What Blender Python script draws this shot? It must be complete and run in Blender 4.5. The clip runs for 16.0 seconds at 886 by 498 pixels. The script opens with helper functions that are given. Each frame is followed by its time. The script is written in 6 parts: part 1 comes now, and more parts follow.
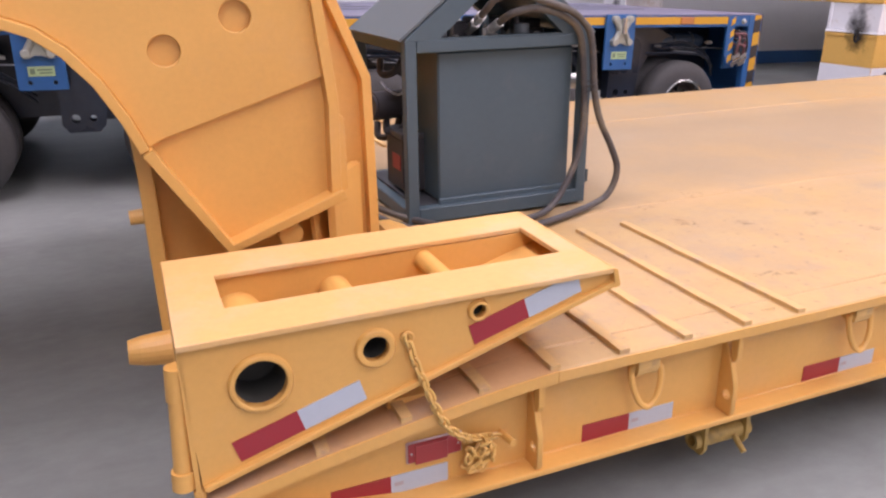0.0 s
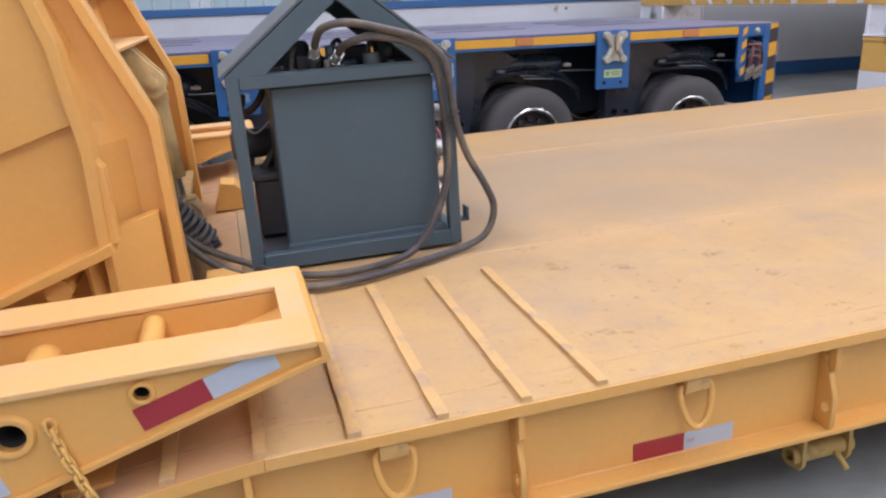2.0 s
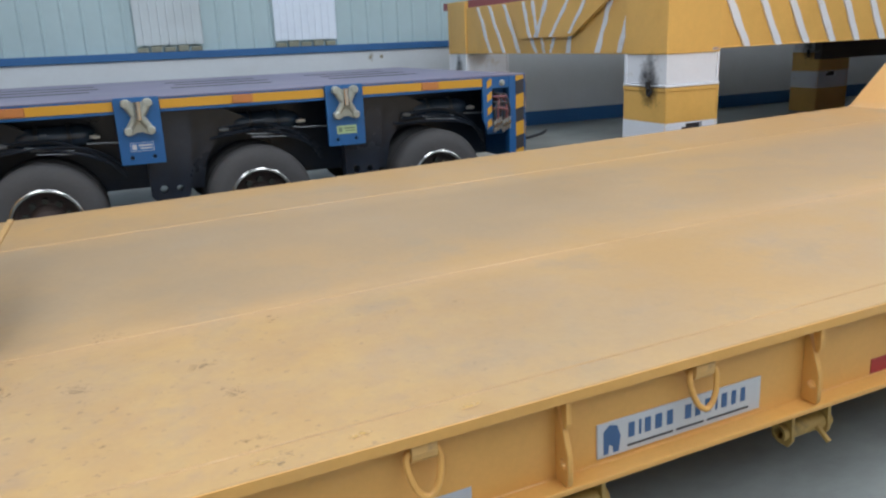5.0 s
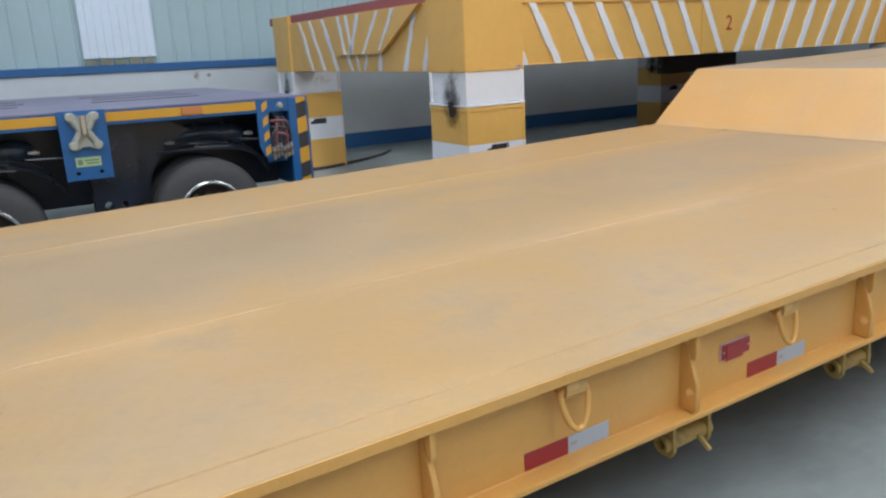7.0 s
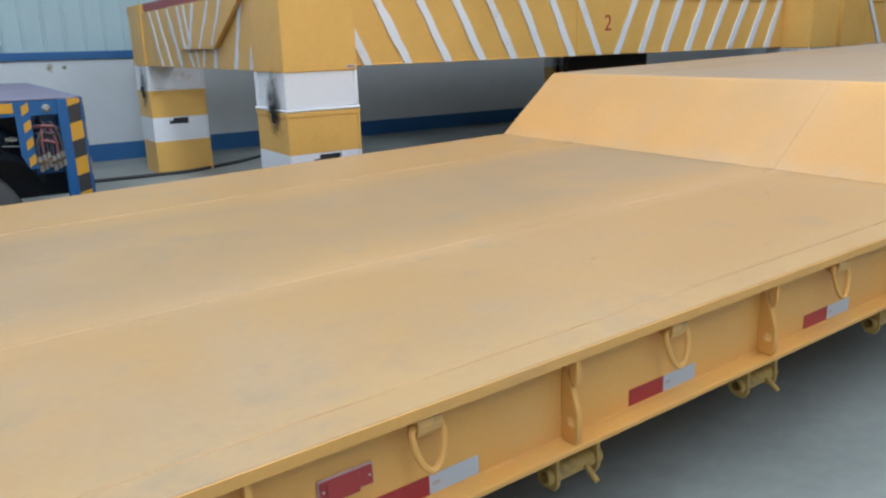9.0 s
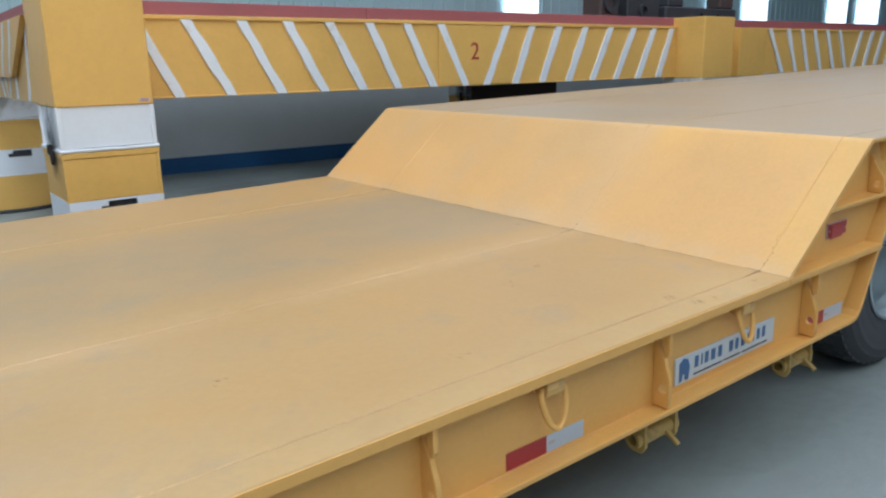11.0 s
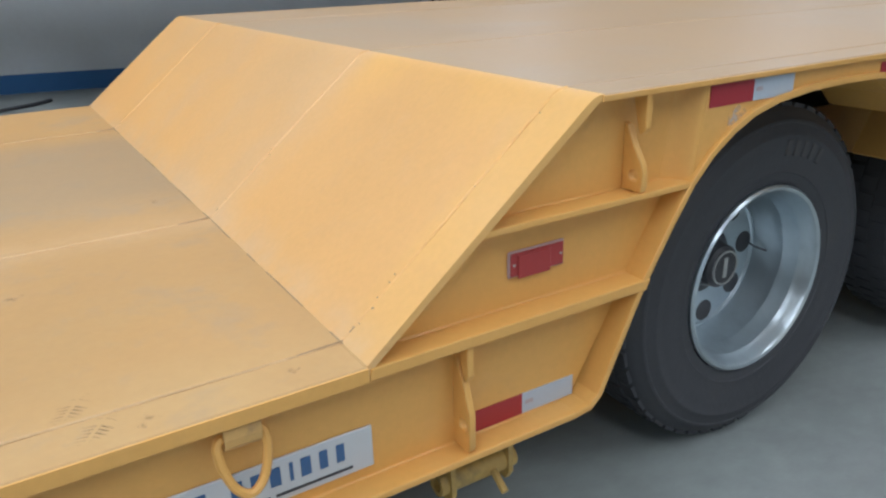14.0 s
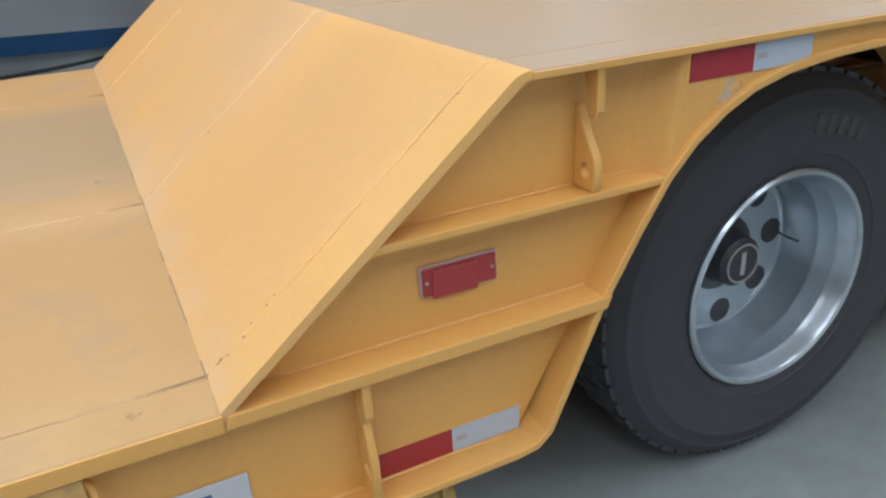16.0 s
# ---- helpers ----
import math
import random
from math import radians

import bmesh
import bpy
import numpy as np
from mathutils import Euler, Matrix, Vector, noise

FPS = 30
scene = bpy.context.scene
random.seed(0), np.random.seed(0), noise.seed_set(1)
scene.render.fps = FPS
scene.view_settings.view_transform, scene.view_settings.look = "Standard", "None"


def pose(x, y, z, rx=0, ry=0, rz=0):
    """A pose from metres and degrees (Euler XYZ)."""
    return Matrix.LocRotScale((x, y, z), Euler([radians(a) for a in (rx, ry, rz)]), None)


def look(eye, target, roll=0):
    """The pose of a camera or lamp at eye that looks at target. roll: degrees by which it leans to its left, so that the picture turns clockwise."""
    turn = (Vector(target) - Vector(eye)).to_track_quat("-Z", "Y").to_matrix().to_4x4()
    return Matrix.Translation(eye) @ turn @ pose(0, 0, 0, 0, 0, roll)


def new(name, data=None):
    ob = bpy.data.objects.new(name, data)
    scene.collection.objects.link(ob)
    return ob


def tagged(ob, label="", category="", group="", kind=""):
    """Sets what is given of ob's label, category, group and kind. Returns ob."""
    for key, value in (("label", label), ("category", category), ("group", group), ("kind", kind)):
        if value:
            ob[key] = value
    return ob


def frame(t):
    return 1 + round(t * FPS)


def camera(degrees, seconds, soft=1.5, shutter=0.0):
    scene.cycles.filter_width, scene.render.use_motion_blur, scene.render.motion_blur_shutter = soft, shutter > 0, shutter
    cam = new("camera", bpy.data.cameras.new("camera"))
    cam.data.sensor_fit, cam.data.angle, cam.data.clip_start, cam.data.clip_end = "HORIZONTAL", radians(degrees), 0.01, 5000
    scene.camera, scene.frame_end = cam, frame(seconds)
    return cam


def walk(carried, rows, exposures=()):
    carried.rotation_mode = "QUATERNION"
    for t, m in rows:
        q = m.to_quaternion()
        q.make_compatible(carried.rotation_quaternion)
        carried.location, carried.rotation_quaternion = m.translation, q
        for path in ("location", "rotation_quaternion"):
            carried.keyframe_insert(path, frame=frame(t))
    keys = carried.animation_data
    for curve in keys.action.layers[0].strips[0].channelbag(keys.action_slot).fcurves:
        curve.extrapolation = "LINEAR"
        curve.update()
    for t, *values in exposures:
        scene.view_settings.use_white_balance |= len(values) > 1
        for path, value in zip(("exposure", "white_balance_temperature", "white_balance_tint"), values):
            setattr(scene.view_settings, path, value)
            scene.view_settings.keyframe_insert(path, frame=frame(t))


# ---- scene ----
cam = camera(61.4, 16.0, soft=2.3)
# the lowbed stands slightly nose-down; its own frame is turned by this into the level room
LEVEL = Matrix.Translation((1.36, 0, 0)) @ Matrix.Rotation(radians(-1.55), 4, "Y") @ Matrix.Translation((-1.36, 0, 0))
PATH = [
    (0, (-8.088, -1.325, 1.65), (-7.374, 0.406, 0.948), -0.6),
    (0.5, (-7.903, -1.385, 1.642), (-7.247, 0.366, 0.932), -3.1),
    (1, (-7.667, -1.375, 1.629), (-7.021, 0.392, 0.951), -4.4),
    (1.5, (-7.442, -1.378, 1.638), (-6.826, 0.406, 0.976), -2.5),
    (2, (-7.212, -1.365, 1.634), (-6.719, 0.462, 0.988), -3.7),
    (2.5, (-7.005, -1.297, 1.629), (-6.555, 0.573, 1.08), -4.3),
    (3, (-6.75, -1.269, 1.641), (-6.4, 0.636, 1.142), -3.8),
    (3.5, (-6.474, -1.234, 1.625), (-6.296, 0.692, 1.116), -5.5),
    (4, (-6.221, -1.206, 1.61), (-5.823, 0.678, 1.067), -4.7),
    (4.5, (-6.024, -1.283, 1.62), (-5.495, 0.569, 1.082), -4.5),
    (5, (-5.847, -1.404, 1.62), (-5.11, 0.368, 1.06), -3.8),
    (5.2, (-5.775, -1.413, 1.613), (-4.976, 0.33, 1.046), -4.3),
    (7.3, (-4.618, -1.306, 1.566), (-3.632, 0.349, 1.03), -3.4),
    (7.5, (-4.496, -1.304, 1.559), (-3.5, 0.344, 1.023), -3.1),
    (8, (-4.164, -1.314, 1.546), (-3.182, 0.336, 0.984), -3.4),
    (8.5, (-3.893, -1.247, 1.544), (-2.878, 0.377, 0.965), -3.6),
    (9, (-3.588, -1.248, 1.541), (-2.526, 0.351, 0.98), -2.7),
    (9.2, (-3.468, -1.257, 1.54), (-2.444, 0.369, 0.985), -2.4),
    (11.5, (-2.04, -1.23, 1.544), (-0.867, 0.31, 1.042), -2.2),
    (12, (-1.691, -1.263, 1.535), (-0.559, 0.31, 1.039), -2.1),
    (12.5, (-1.384, -1.205, 1.511), (-0.244, 0.358, 1.002), -1.5),
    (13, (-1.049, -1.161, 1.486), (0.044, 0.41, 0.905), -2.4),
    (13.5, (-0.765, -1.126, 1.453), (0.252, 0.453, 0.766), -3.7),
    (14, (-0.477, -1.055, 1.429), (0.492, 0.538, 0.705), -1.6),
    (14.5, (-0.241, -1.018, 1.405), (0.451, 0.686, 0.62), -0.9),
    (15, (-0.161, -0.959, 1.405), (0.518, 0.735, 0.587), -2.3),
    (15.5, (-0.133, -0.904, 1.399), (0.576, 0.768, 0.56), -2.5),
    (16, (-0.066, -0.942, 1.411), (0.697, 0.707, 0.574), -3.5),
]
walk(cam, [(t, LEVEL @ look(eye, target, roll)) for t, eye, target, roll in PATH],
     exposures=[(0, -0.05, 6850, 36), (1, -0.15, 6720, 34), (2, -0.22, 6380, 26), (3, -0.23, 6160, 17), (3.5, -0.23, 6120, 13), (5, -0.53, 6240, 12), (9, -0.51, 6020, 9), (12, -0.54, 5780, 5), (13.5, -0.47, 6050, 9), (15, -0.37, 6100, 12), (16, -0.37, 6100, 12)])
import itertools

# ---------------------------------------------------------------- world and lights
world = bpy.data.worlds.new("world")
scene.world = world
world.use_nodes = True
wn = world.node_tree.nodes
sky = wn.new("ShaderNodeTexSky")
sky.sky_type, sky.sun_disc = "NISHITA", False
sky.sun_elevation, sky.sun_rotation = radians(38), radians(150)
world.node_tree.links.new(sky.outputs[0], wn["Background"].inputs[0])
wn["Background"].inputs[1].default_value = 0.1


def area_light(name, at, size_x, size_y, power, colour, rot=(0, 0, 0)):
    data = bpy.data.lights.new(name, "AREA")
    data.shape, data.size, data.size_y = "RECTANGLE", size_x, size_y
    data.energy, data.color = power, colour
    ob = new(name, data)
    ob.matrix_world = pose(*at, *rot)
    return ob


# daylight of assumed, unseen skylights, and a fill lamp added at the south side
for sx, power in ((-9.0, 930), (-3.0, 860), (3.0, 600), (9.0, 450)):
    area_light("skylight_light", (sx, -1.1, 7.35), 1.9, 15.0, power, (0.93, 0.97, 1.0))
area_light("doorway_light", (-8.8, -9.3, 2.6), 8.0, 4.6, 62, (0.9, 0.96, 1.0), (90, 0, 0))


# ---------------------------------------------------------------- materials
def material(name, colour, rough=0.5, metal=0.0, spread=0.12, grain=30.0, bump=0.15, spots=None, spot_scale=4.0, spot_amount=0.0, spot_edge=0.12, each=0.0, glow=0.0, coat=0.0, stretch=(1, 1, 1), specks=None, speck_scale=5.0, layers=()):
    """Two scales of colour variation, fine relief, patches of a second colour, and a little change from piece to piece."""
    m = bpy.data.materials.new(name)
    m.use_nodes = True
    n, l = m.node_tree.nodes, m.node_tree.links
    b = n["Principled BSDF"]
    b.inputs["Roughness"].default_value, b.inputs["Metallic"].default_value = rough, metal
    b.inputs["Coat Weight"].default_value = coat
    tc, mp = n.new("ShaderNodeTexCoord"), n.new("ShaderNodeMapping")
    mp.inputs["Scale"].default_value = stretch
    l.new(tc.outputs["Object"], mp.inputs["Vector"])

    def noise_at(scale, detail=4.0, rough_=0.6):
        t = n.new("ShaderNodeTexNoise")
        t.inputs["Scale"].default_value, t.inputs["Detail"].default_value, t.inputs["Roughness"].default_value = scale, detail, rough_
        l.new(mp.outputs[0], t.inputs["Vector"])
        return t

    fine, broad = noise_at(grain), noise_at(1.3, 5.0)
    add = n.new("ShaderNodeMath")
    add.operation = "MULTIPLY_ADD"
    add.inputs[1].default_value = 0.4
    l.new(fine.outputs["Fac"], add.inputs[0])
    l.new(broad.outputs["Fac"], add.inputs[2])
    ramp = n.new("ShaderNodeMapRange")
    ramp.inputs[1].default_value, ramp.inputs[2].default_value = 0.45, 0.95
    ramp.inputs[3].default_value, ramp.inputs[4].default_value = 1 - spread, 1 + spread
    l.new(add.outputs[0], ramp.inputs[0])
    value = ramp.outputs[0]
    if each:
        info, jitter = n.new("ShaderNodeObjectInfo"), n.new("ShaderNodeMapRange")
        jitter.inputs[3].default_value, jitter.inputs[4].default_value = 1 - each, 1 + each
        l.new(info.outputs["Random"], jitter.inputs[0])
        mul = n.new("ShaderNodeMath")
        mul.operation = "MULTIPLY"
        l.new(value, mul.inputs[0])
        l.new(jitter.outputs[0], mul.inputs[1])
        value = mul.outputs[0]
    colour_out = None
    base = n.new("ShaderNodeRGB")
    base.outputs[0].default_value = (*colour, 1)
    colour_out = base.outputs[0]
    if spots:
        patch = noise_at(spot_scale, 8.0, 0.68)
        r = n.new("ShaderNodeMapRange")
        edge = 0.62 - 0.24 * spot_amount
        r.inputs[1].default_value, r.inputs[2].default_value = edge, edge + spot_edge
        l.new(patch.outputs["Fac"], r.inputs[0])
        mix = n.new("ShaderNodeMix")
        mix.data_type = "RGBA"
        l.new(r.outputs[0], mix.inputs["Factor"])
        l.new(colour_out, mix.inputs["A"])
        mix.inputs["B"].default_value = (*spots, 1)
        colour_out = mix.outputs["Result"]
    for shade, strength, size_, low, high_, span_x, span_y in layers:
        # a layer of wear, dust or painted-in shade: broken up by noise, fading along and across the deck over a span of
        # two values, or a band of four
        split = n.new("ShaderNodeSeparateXYZ")
        l.new(tc.outputs["Object"], split.inputs[0])
        amount = None
        for k, span in ((0, span_x), (1, span_y)):
            if span:
                for near_, far_ in ((span,) if len(span) == 2 else (span[:2], span[:1:-1])):
                    r = n.new("ShaderNodeMapRange")
                    r.interpolation_type = "SMOOTHSTEP"
                    r.inputs[1].default_value, r.inputs[2].default_value = near_, far_
                    l.new(split.outputs[k], r.inputs[0])
                    if amount is None:
                        amount = r.outputs[0]
                    else:
                        mul = n.new("ShaderNodeMath")
                        mul.operation = "MULTIPLY"
                        l.new(amount, mul.inputs[0])
                        l.new(r.outputs[0], mul.inputs[1])
                        amount = mul.outputs[0]
        broken = noise_at(size_, 9.0, 0.66)
        r = n.new("ShaderNodeMapRange")
        r.inputs[1].default_value, r.inputs[2].default_value, r.inputs[4].default_value = low, high_, strength
        l.new(broken.outputs["Fac"], r.inputs[0])
        mul = n.new("ShaderNodeMath")
        mul.operation = "MULTIPLY"
        l.new(amount, mul.inputs[0])
        l.new(r.outputs[0], mul.inputs[1])
        over = n.new("ShaderNodeMix")
        over.data_type = "RGBA"
        l.new(mul.outputs[0], over.inputs["Factor"])
        l.new(colour_out, over.inputs["A"])
        over.inputs["B"].default_value = (*shade, 1)
        colour_out = over.outputs["Result"]
    if specks:
        vor, cut, few, both = n.new("ShaderNodeTexVoronoi"), n.new("ShaderNodeMath"), n.new("ShaderNodeMath"), n.new("ShaderNodeMath")
        vor.inputs["Scale"].default_value = speck_scale
        l.new(mp.outputs[0], vor.inputs["Vector"])
        cut.operation, few.operation, both.operation = "LESS_THAN", "GREATER_THAN", "MULTIPLY"
        cut.inputs[1].default_value, few.inputs[1].default_value = 0.013, 0.7
        l.new(vor.outputs["Distance"], cut.inputs[0])
        l.new(vor.outputs["Color"], few.inputs[0])
        l.new(cut.outputs[0], both.inputs[0])
        l.new(few.outputs[0], both.inputs[1])
        dots = n.new("ShaderNodeMix")
        dots.data_type = "RGBA"
        l.new(both.outputs[0], dots.inputs["Factor"])
        l.new(colour_out, dots.inputs["A"])
        dots.inputs["B"].default_value = (*specks, 1)
        colour_out = dots.outputs["Result"]
    scale = n.new("ShaderNodeVectorMath")
    scale.operation = "SCALE"
    l.new(colour_out, scale.inputs[0])
    l.new(value, scale.inputs["Scale"])
    l.new(scale.outputs[0], b.inputs["Base Color"])
    rr = n.new("ShaderNodeMapRange")
    rr.inputs[3].default_value, rr.inputs[4].default_value = max(rough - 0.1, 0.03), min(rough + 0.1, 1)
    l.new(broad.outputs["Fac"], rr.inputs[0])
    l.new(rr.outputs[0], b.inputs["Roughness"])
    if bump:
        bp = n.new("ShaderNodeBump")
        bp.inputs["Strength"].default_value, bp.inputs["Distance"].default_value = bump, 0.004
        l.new(fine.outputs["Fac"], bp.inputs["Height"])
        l.new(bp.outputs[0], b.inputs["Normal"])
    if glow:
        b.inputs["Emission Strength"].default_value = glow
        b.inputs["Emission Color"].default_value = (*colour, 1)
    return m


YELLOW = material("yellow_paint", (0.705, 0.38, 0.098), 0.42, spread=0.085, grain=60, bump=0.08, spots=(0.66, 0.385, 0.14), spot_scale=2.2, spot_amount=0.35, spot_edge=0.3, specks=(0.16, 0.11, 0.07))
# first layer: more orange towards the step, darkened too for the dimmer light there
WEAR_AND_SHADE = [((0.50, 0.29, 0.108), 0.8, 1.5, 0.2, 0.45, (-3.0, -0.5), None),
        ((0.355, 0.255, 0.15), 0.75, 0.7, 0.30, 0.58, None, (1.02, 1.5, 2.2, 2.49)),
        # shade beside the power pack, painted in as darker deck colour
        ((0.31, 0.235, 0.15), 0.6, 1.1, 0.36, 0.60, (-4.6, -6.3), (0.95, 1.1)),
        ((0.56, 0.355, 0.175), 0.55, 2.5, 0.32, 0.55, None, (0.86, 0.98, 1.01, 1.15)),
        ((0.53, 0.345, 0.15), 0.6, 2.2, 0.30, 0.55, None, (0.30, 0.10)),
        ((0.34, 0.265, 0.175), 0.45, 2.6, 0.54, 0.66, (-7.3, -7.2), None),
        ((0.30, 0.25, 0.185), 0.28, 6.5, 0.60, 0.72, (-7.3, -7.2), None),
        ((0.58, 0.385, 0.145), 0.35, 5.0, 0.44, 0.62, (-4.0, -5.6), (1.25, 0.7)),
        ((0.33, 0.25, 0.185), 0.30, 7.0, 0.52, 0.68, (-4.0, -5.6), (1.25, 0.7)),
        ((0.17, 0.125, 0.09), 0.45, 30.0, 0.60, 0.68, (-4.3, -5.8), (1.15, 0.75))]
DECK = material("dusty_yellow_paint", (0.485, 0.305, 0.128), 0.5, spread=0.07, grain=45, bump=0.12, spots=(0.415, 0.315, 0.21), spot_scale=0.8, spot_amount=0.75, spot_edge=0.35, specks=(0.14, 0.1, 0.07), layers=WEAR_AND_SHADE)
UPPER_DECK = material("dusty_upper_deck_paint", (0.44, 0.295, 0.165), 0.5, spread=0.07, grain=45, bump=0.12, spots=(0.42, 0.33, 0.235), spot_scale=0.8, spot_amount=0.75, spot_edge=0.35, specks=(0.14, 0.1, 0.07))
FRONT_DECK = material("scuffed_yellow_paint", (0.52, 0.305, 0.145), 0.55, spread=0.1, grain=45, bump=0.2, spots=(0.34, 0.235, 0.165), spot_scale=3.6, spot_amount=0.55, spot_edge=0.2, specks=(0.14, 0.1, 0.07), speck_scale=9.0)
GRIP = material("worn_bright_yellow_paint", (0.59, 0.375, 0.15), 0.5, spread=0.14, grain=60, bump=0.3, spots=(0.42, 0.29, 0.18), spot_scale=9, spot_amount=0.5, spot_edge=0.15)
WELD = material("weld_bead_paint", (0.53, 0.345, 0.165), 0.5, spread=0.2, grain=120, bump=0.5)
SEAM_GRIME = material("grimy_seam", (0.33, 0.23, 0.13), 0.8, spread=0.3, grain=60, bump=0.4)
GRIME = material("dusty_ochre_paint", (0.58, 0.41, 0.17), 0.6, spread=0.15, grain=40, bump=0.2, spots=(0.44, 0.33, 0.18), spot_scale=9, spot_amount=0.5)
RING_STRAP = material("dusty_strap_paint", (0.64, 0.38, 0.125), 0.5, spread=0.12, grain=60, bump=0.2, spots=(0.40, 0.25, 0.11), spot_scale=14, spot_amount=0.4, spot_edge=0.2)
PIVOT = material("oily_ochre_paint", (0.46, 0.30, 0.085), 0.5, spread=0.2, grain=50, bump=0.2, spots=(0.2, 0.14, 0.06), spot_scale=12, spot_amount=0.4, spot_edge=0.2)
BROWN = material("dark_brown_steel", (0.075, 0.055, 0.048), 0.6, spread=0.2, grain=20, bump=0.1)
PACK = material("slate_grey_paint", (0.060, 0.097, 0.119), 0.42, spread=0.1, grain=50, bump=0.06, spots=(0.11, 0.125, 0.14), spot_scale=3.0, spot_amount=0.3, spot_edge=0.4)
PACK_ROOF = material("grey_roof_sheet_paint", (0.10, 0.12, 0.13), 0.38, spread=0.08, grain=50, bump=0.05)
BLACK = material("black_painted_steel", (0.038, 0.037, 0.041), 0.5, spread=0.25, grain=25, bump=0.2)
DARK = material("dark_machine_grey", (0.046, 0.049, 0.055), 0.5, spread=0.25, grain=30, bump=0.2)
RUBBER = material("tyre_rubber", (0.044, 0.045, 0.05), 0.7, spread=0.2, grain=60, bump=0.25, spots=(0.05, 0.048, 0.046), spot_scale=5, spot_amount=0.3, spot_edge=0.3)
DUSTY_RUBBER = material("dusty_tyre_rubber", (0.068, 0.067, 0.068), 0.8, spread=0.2, grain=50, bump=0.25)
HOSE = material("rubber_hose", (0.066, 0.060, 0.060), 0.55, spread=0.2, grain=70, bump=0.2, spots=(0.22, 0.18, 0.12), spot_scale=4, spot_amount=0.6, spot_edge=0.3)
COIL = material("dusty_grey_coil_hose", (0.082, 0.083, 0.088), 0.5, spread=0.2, grain=70, bump=0.15, spots=(0.2, 0.18, 0.15), spot_scale=6, spot_amount=0.5, spot_edge=0.3)
STEEL = material("silver_wheel_paint", (0.47, 0.53, 0.56), 0.31, 0.8, spread=0.09, grain=40, bump=0.05, spots=(0.36, 0.40, 0.43), spot_scale=6, spot_amount=0.3, spot_edge=0.3)
CHROME = material("bright_steel", (0.62, 0.62, 0.60), 0.22, 0.95, spread=0.1, grain=30, bump=0.03)
CAST = material("galvanised_casting", (0.42, 0.44, 0.39), 0.5, 0.5, spread=0.15, grain=40, bump=0.2)
ZINC = material("zinc_fitting", (0.5, 0.5, 0.48), 0.35, 0.7, spread=0.15, grain=60)
CHAIN = material("yellow_chain_paint", (0.72, 0.43, 0.12), 0.42, spread=0.2, grain=60, bump=0.2, spots=(0.45, 0.29, 0.10), spot_scale=30, spot_amount=0.4)
STEP_WEAR = [((0.67, 0.42, 0.20), 0.55, 2.2, 0.25, 0.55, None, (0.80, 1.05, 1.15, 1.9)),
             ((0.64, 0.41, 0.19), 0.45, 1.6, 0.28, 0.58, (0.15, 0.5), (0.9, 1.4)),
             ((0.78, 0.45, 0.125), 0.5, 2.5, 0.28, 0.52, None, (0.17, 0.09)),
             ((0.78, 0.44, 0.12), 0.5, 2.5, 0.32, 0.55, (0.34, 0.50), (1.0, 0.85)),
             ((0.62, 0.44, 0.26), 0.5, 5.0, 0.34, 0.58, (0.09, 0.0), None)]
STEP_FACE = material("dusty_step_paint", (0.725, 0.405, 0.142), 0.45, spread=0.085, grain=60, bump=0.09, spots=(0.68, 0.42, 0.2), spot_scale=2.2, spot_amount=0.5, spot_edge=0.35, specks=(0.16, 0.11, 0.07), layers=STEP_WEAR)
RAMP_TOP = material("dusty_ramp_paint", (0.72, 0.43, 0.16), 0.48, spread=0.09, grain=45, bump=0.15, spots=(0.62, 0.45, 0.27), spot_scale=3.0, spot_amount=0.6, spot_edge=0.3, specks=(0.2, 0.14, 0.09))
VOID_BLACK = material("pipe_bore_steel", (0.05, 0.052, 0.045), 0.8, spread=0.2, grain=20)
LAMP_BASE = material("dusty_pink_lamp_base", (0.48, 0.34, 0.32), 0.5, spread=0.08)
RED = material("red_reflector", (0.34, 0.025, 0.035), 0.35, spread=0.06, grain=80, bump=0.05)
WHITE_TAPE = material("white_reflector", (0.44, 0.50, 0.565), 0.4, spread=0.05, grain=80, bump=0.05)
RED_LENS = material("red_lamp_lens", (0.36, 0.04, 0.04), 0.4, spread=0.08, grain=80, bump=0.1)
SIGN_WHITE = material("sign_white", (0.52, 0.54, 0.55), 0.4, spread=0.04, grain=40, bump=0.03)
SIGN_BLUE = material("sign_blue", (0.045, 0.115, 0.25), 0.45, spread=0.05, bump=0.0)
BLUE = material("blue_paint", (0.016, 0.112, 0.31), 0.4, spread=0.08, grain=40, bump=0.06)
BLUE_TOP = material("dusty_violet_deck_paint", (0.17, 0.165, 0.245), 0.5, spread=0.1, grain=30, bump=0.1, spots=(0.26, 0.25, 0.31), spot_scale=1.5, spot_amount=0.6, spot_edge=0.4)
AMBER = material("amber_tape", (0.62, 0.33, 0.03), 0.4, spread=0.06, bump=0.03)
ORANGE_LENS = material("faded_orange_lens", (0.50, 0.20, 0.06), 0.4, spread=0.12, grain=60)
GREEN_LABEL = material("pale_green_label", (0.40, 0.55, 0.30), 0.5, spread=0.05)
FRAME_YELLOW = material("frame_yellow_paint", (0.78, 0.465, 0.12), 0.42, spread=0.08, grain=30, bump=0.08, spots=(0.68, 0.39, 0.09), spot_scale=1.4, spot_amount=0.4, spot_edge=0.3)
FRAME_WHITE = material("frame_white_paint", (0.80, 0.82, 0.86), 0.5, spread=0.05, grain=30, bump=0.1, spots=(0.66, 0.62, 0.58), spot_scale=5, spot_amount=0.15)
LABEL_BLUE = material("blue_label", (0.03, 0.15, 0.40), 0.4, spread=0.05)
LABEL_INK = material("grey_green_print", (0.17, 0.24, 0.15), 0.5, spread=0.1)
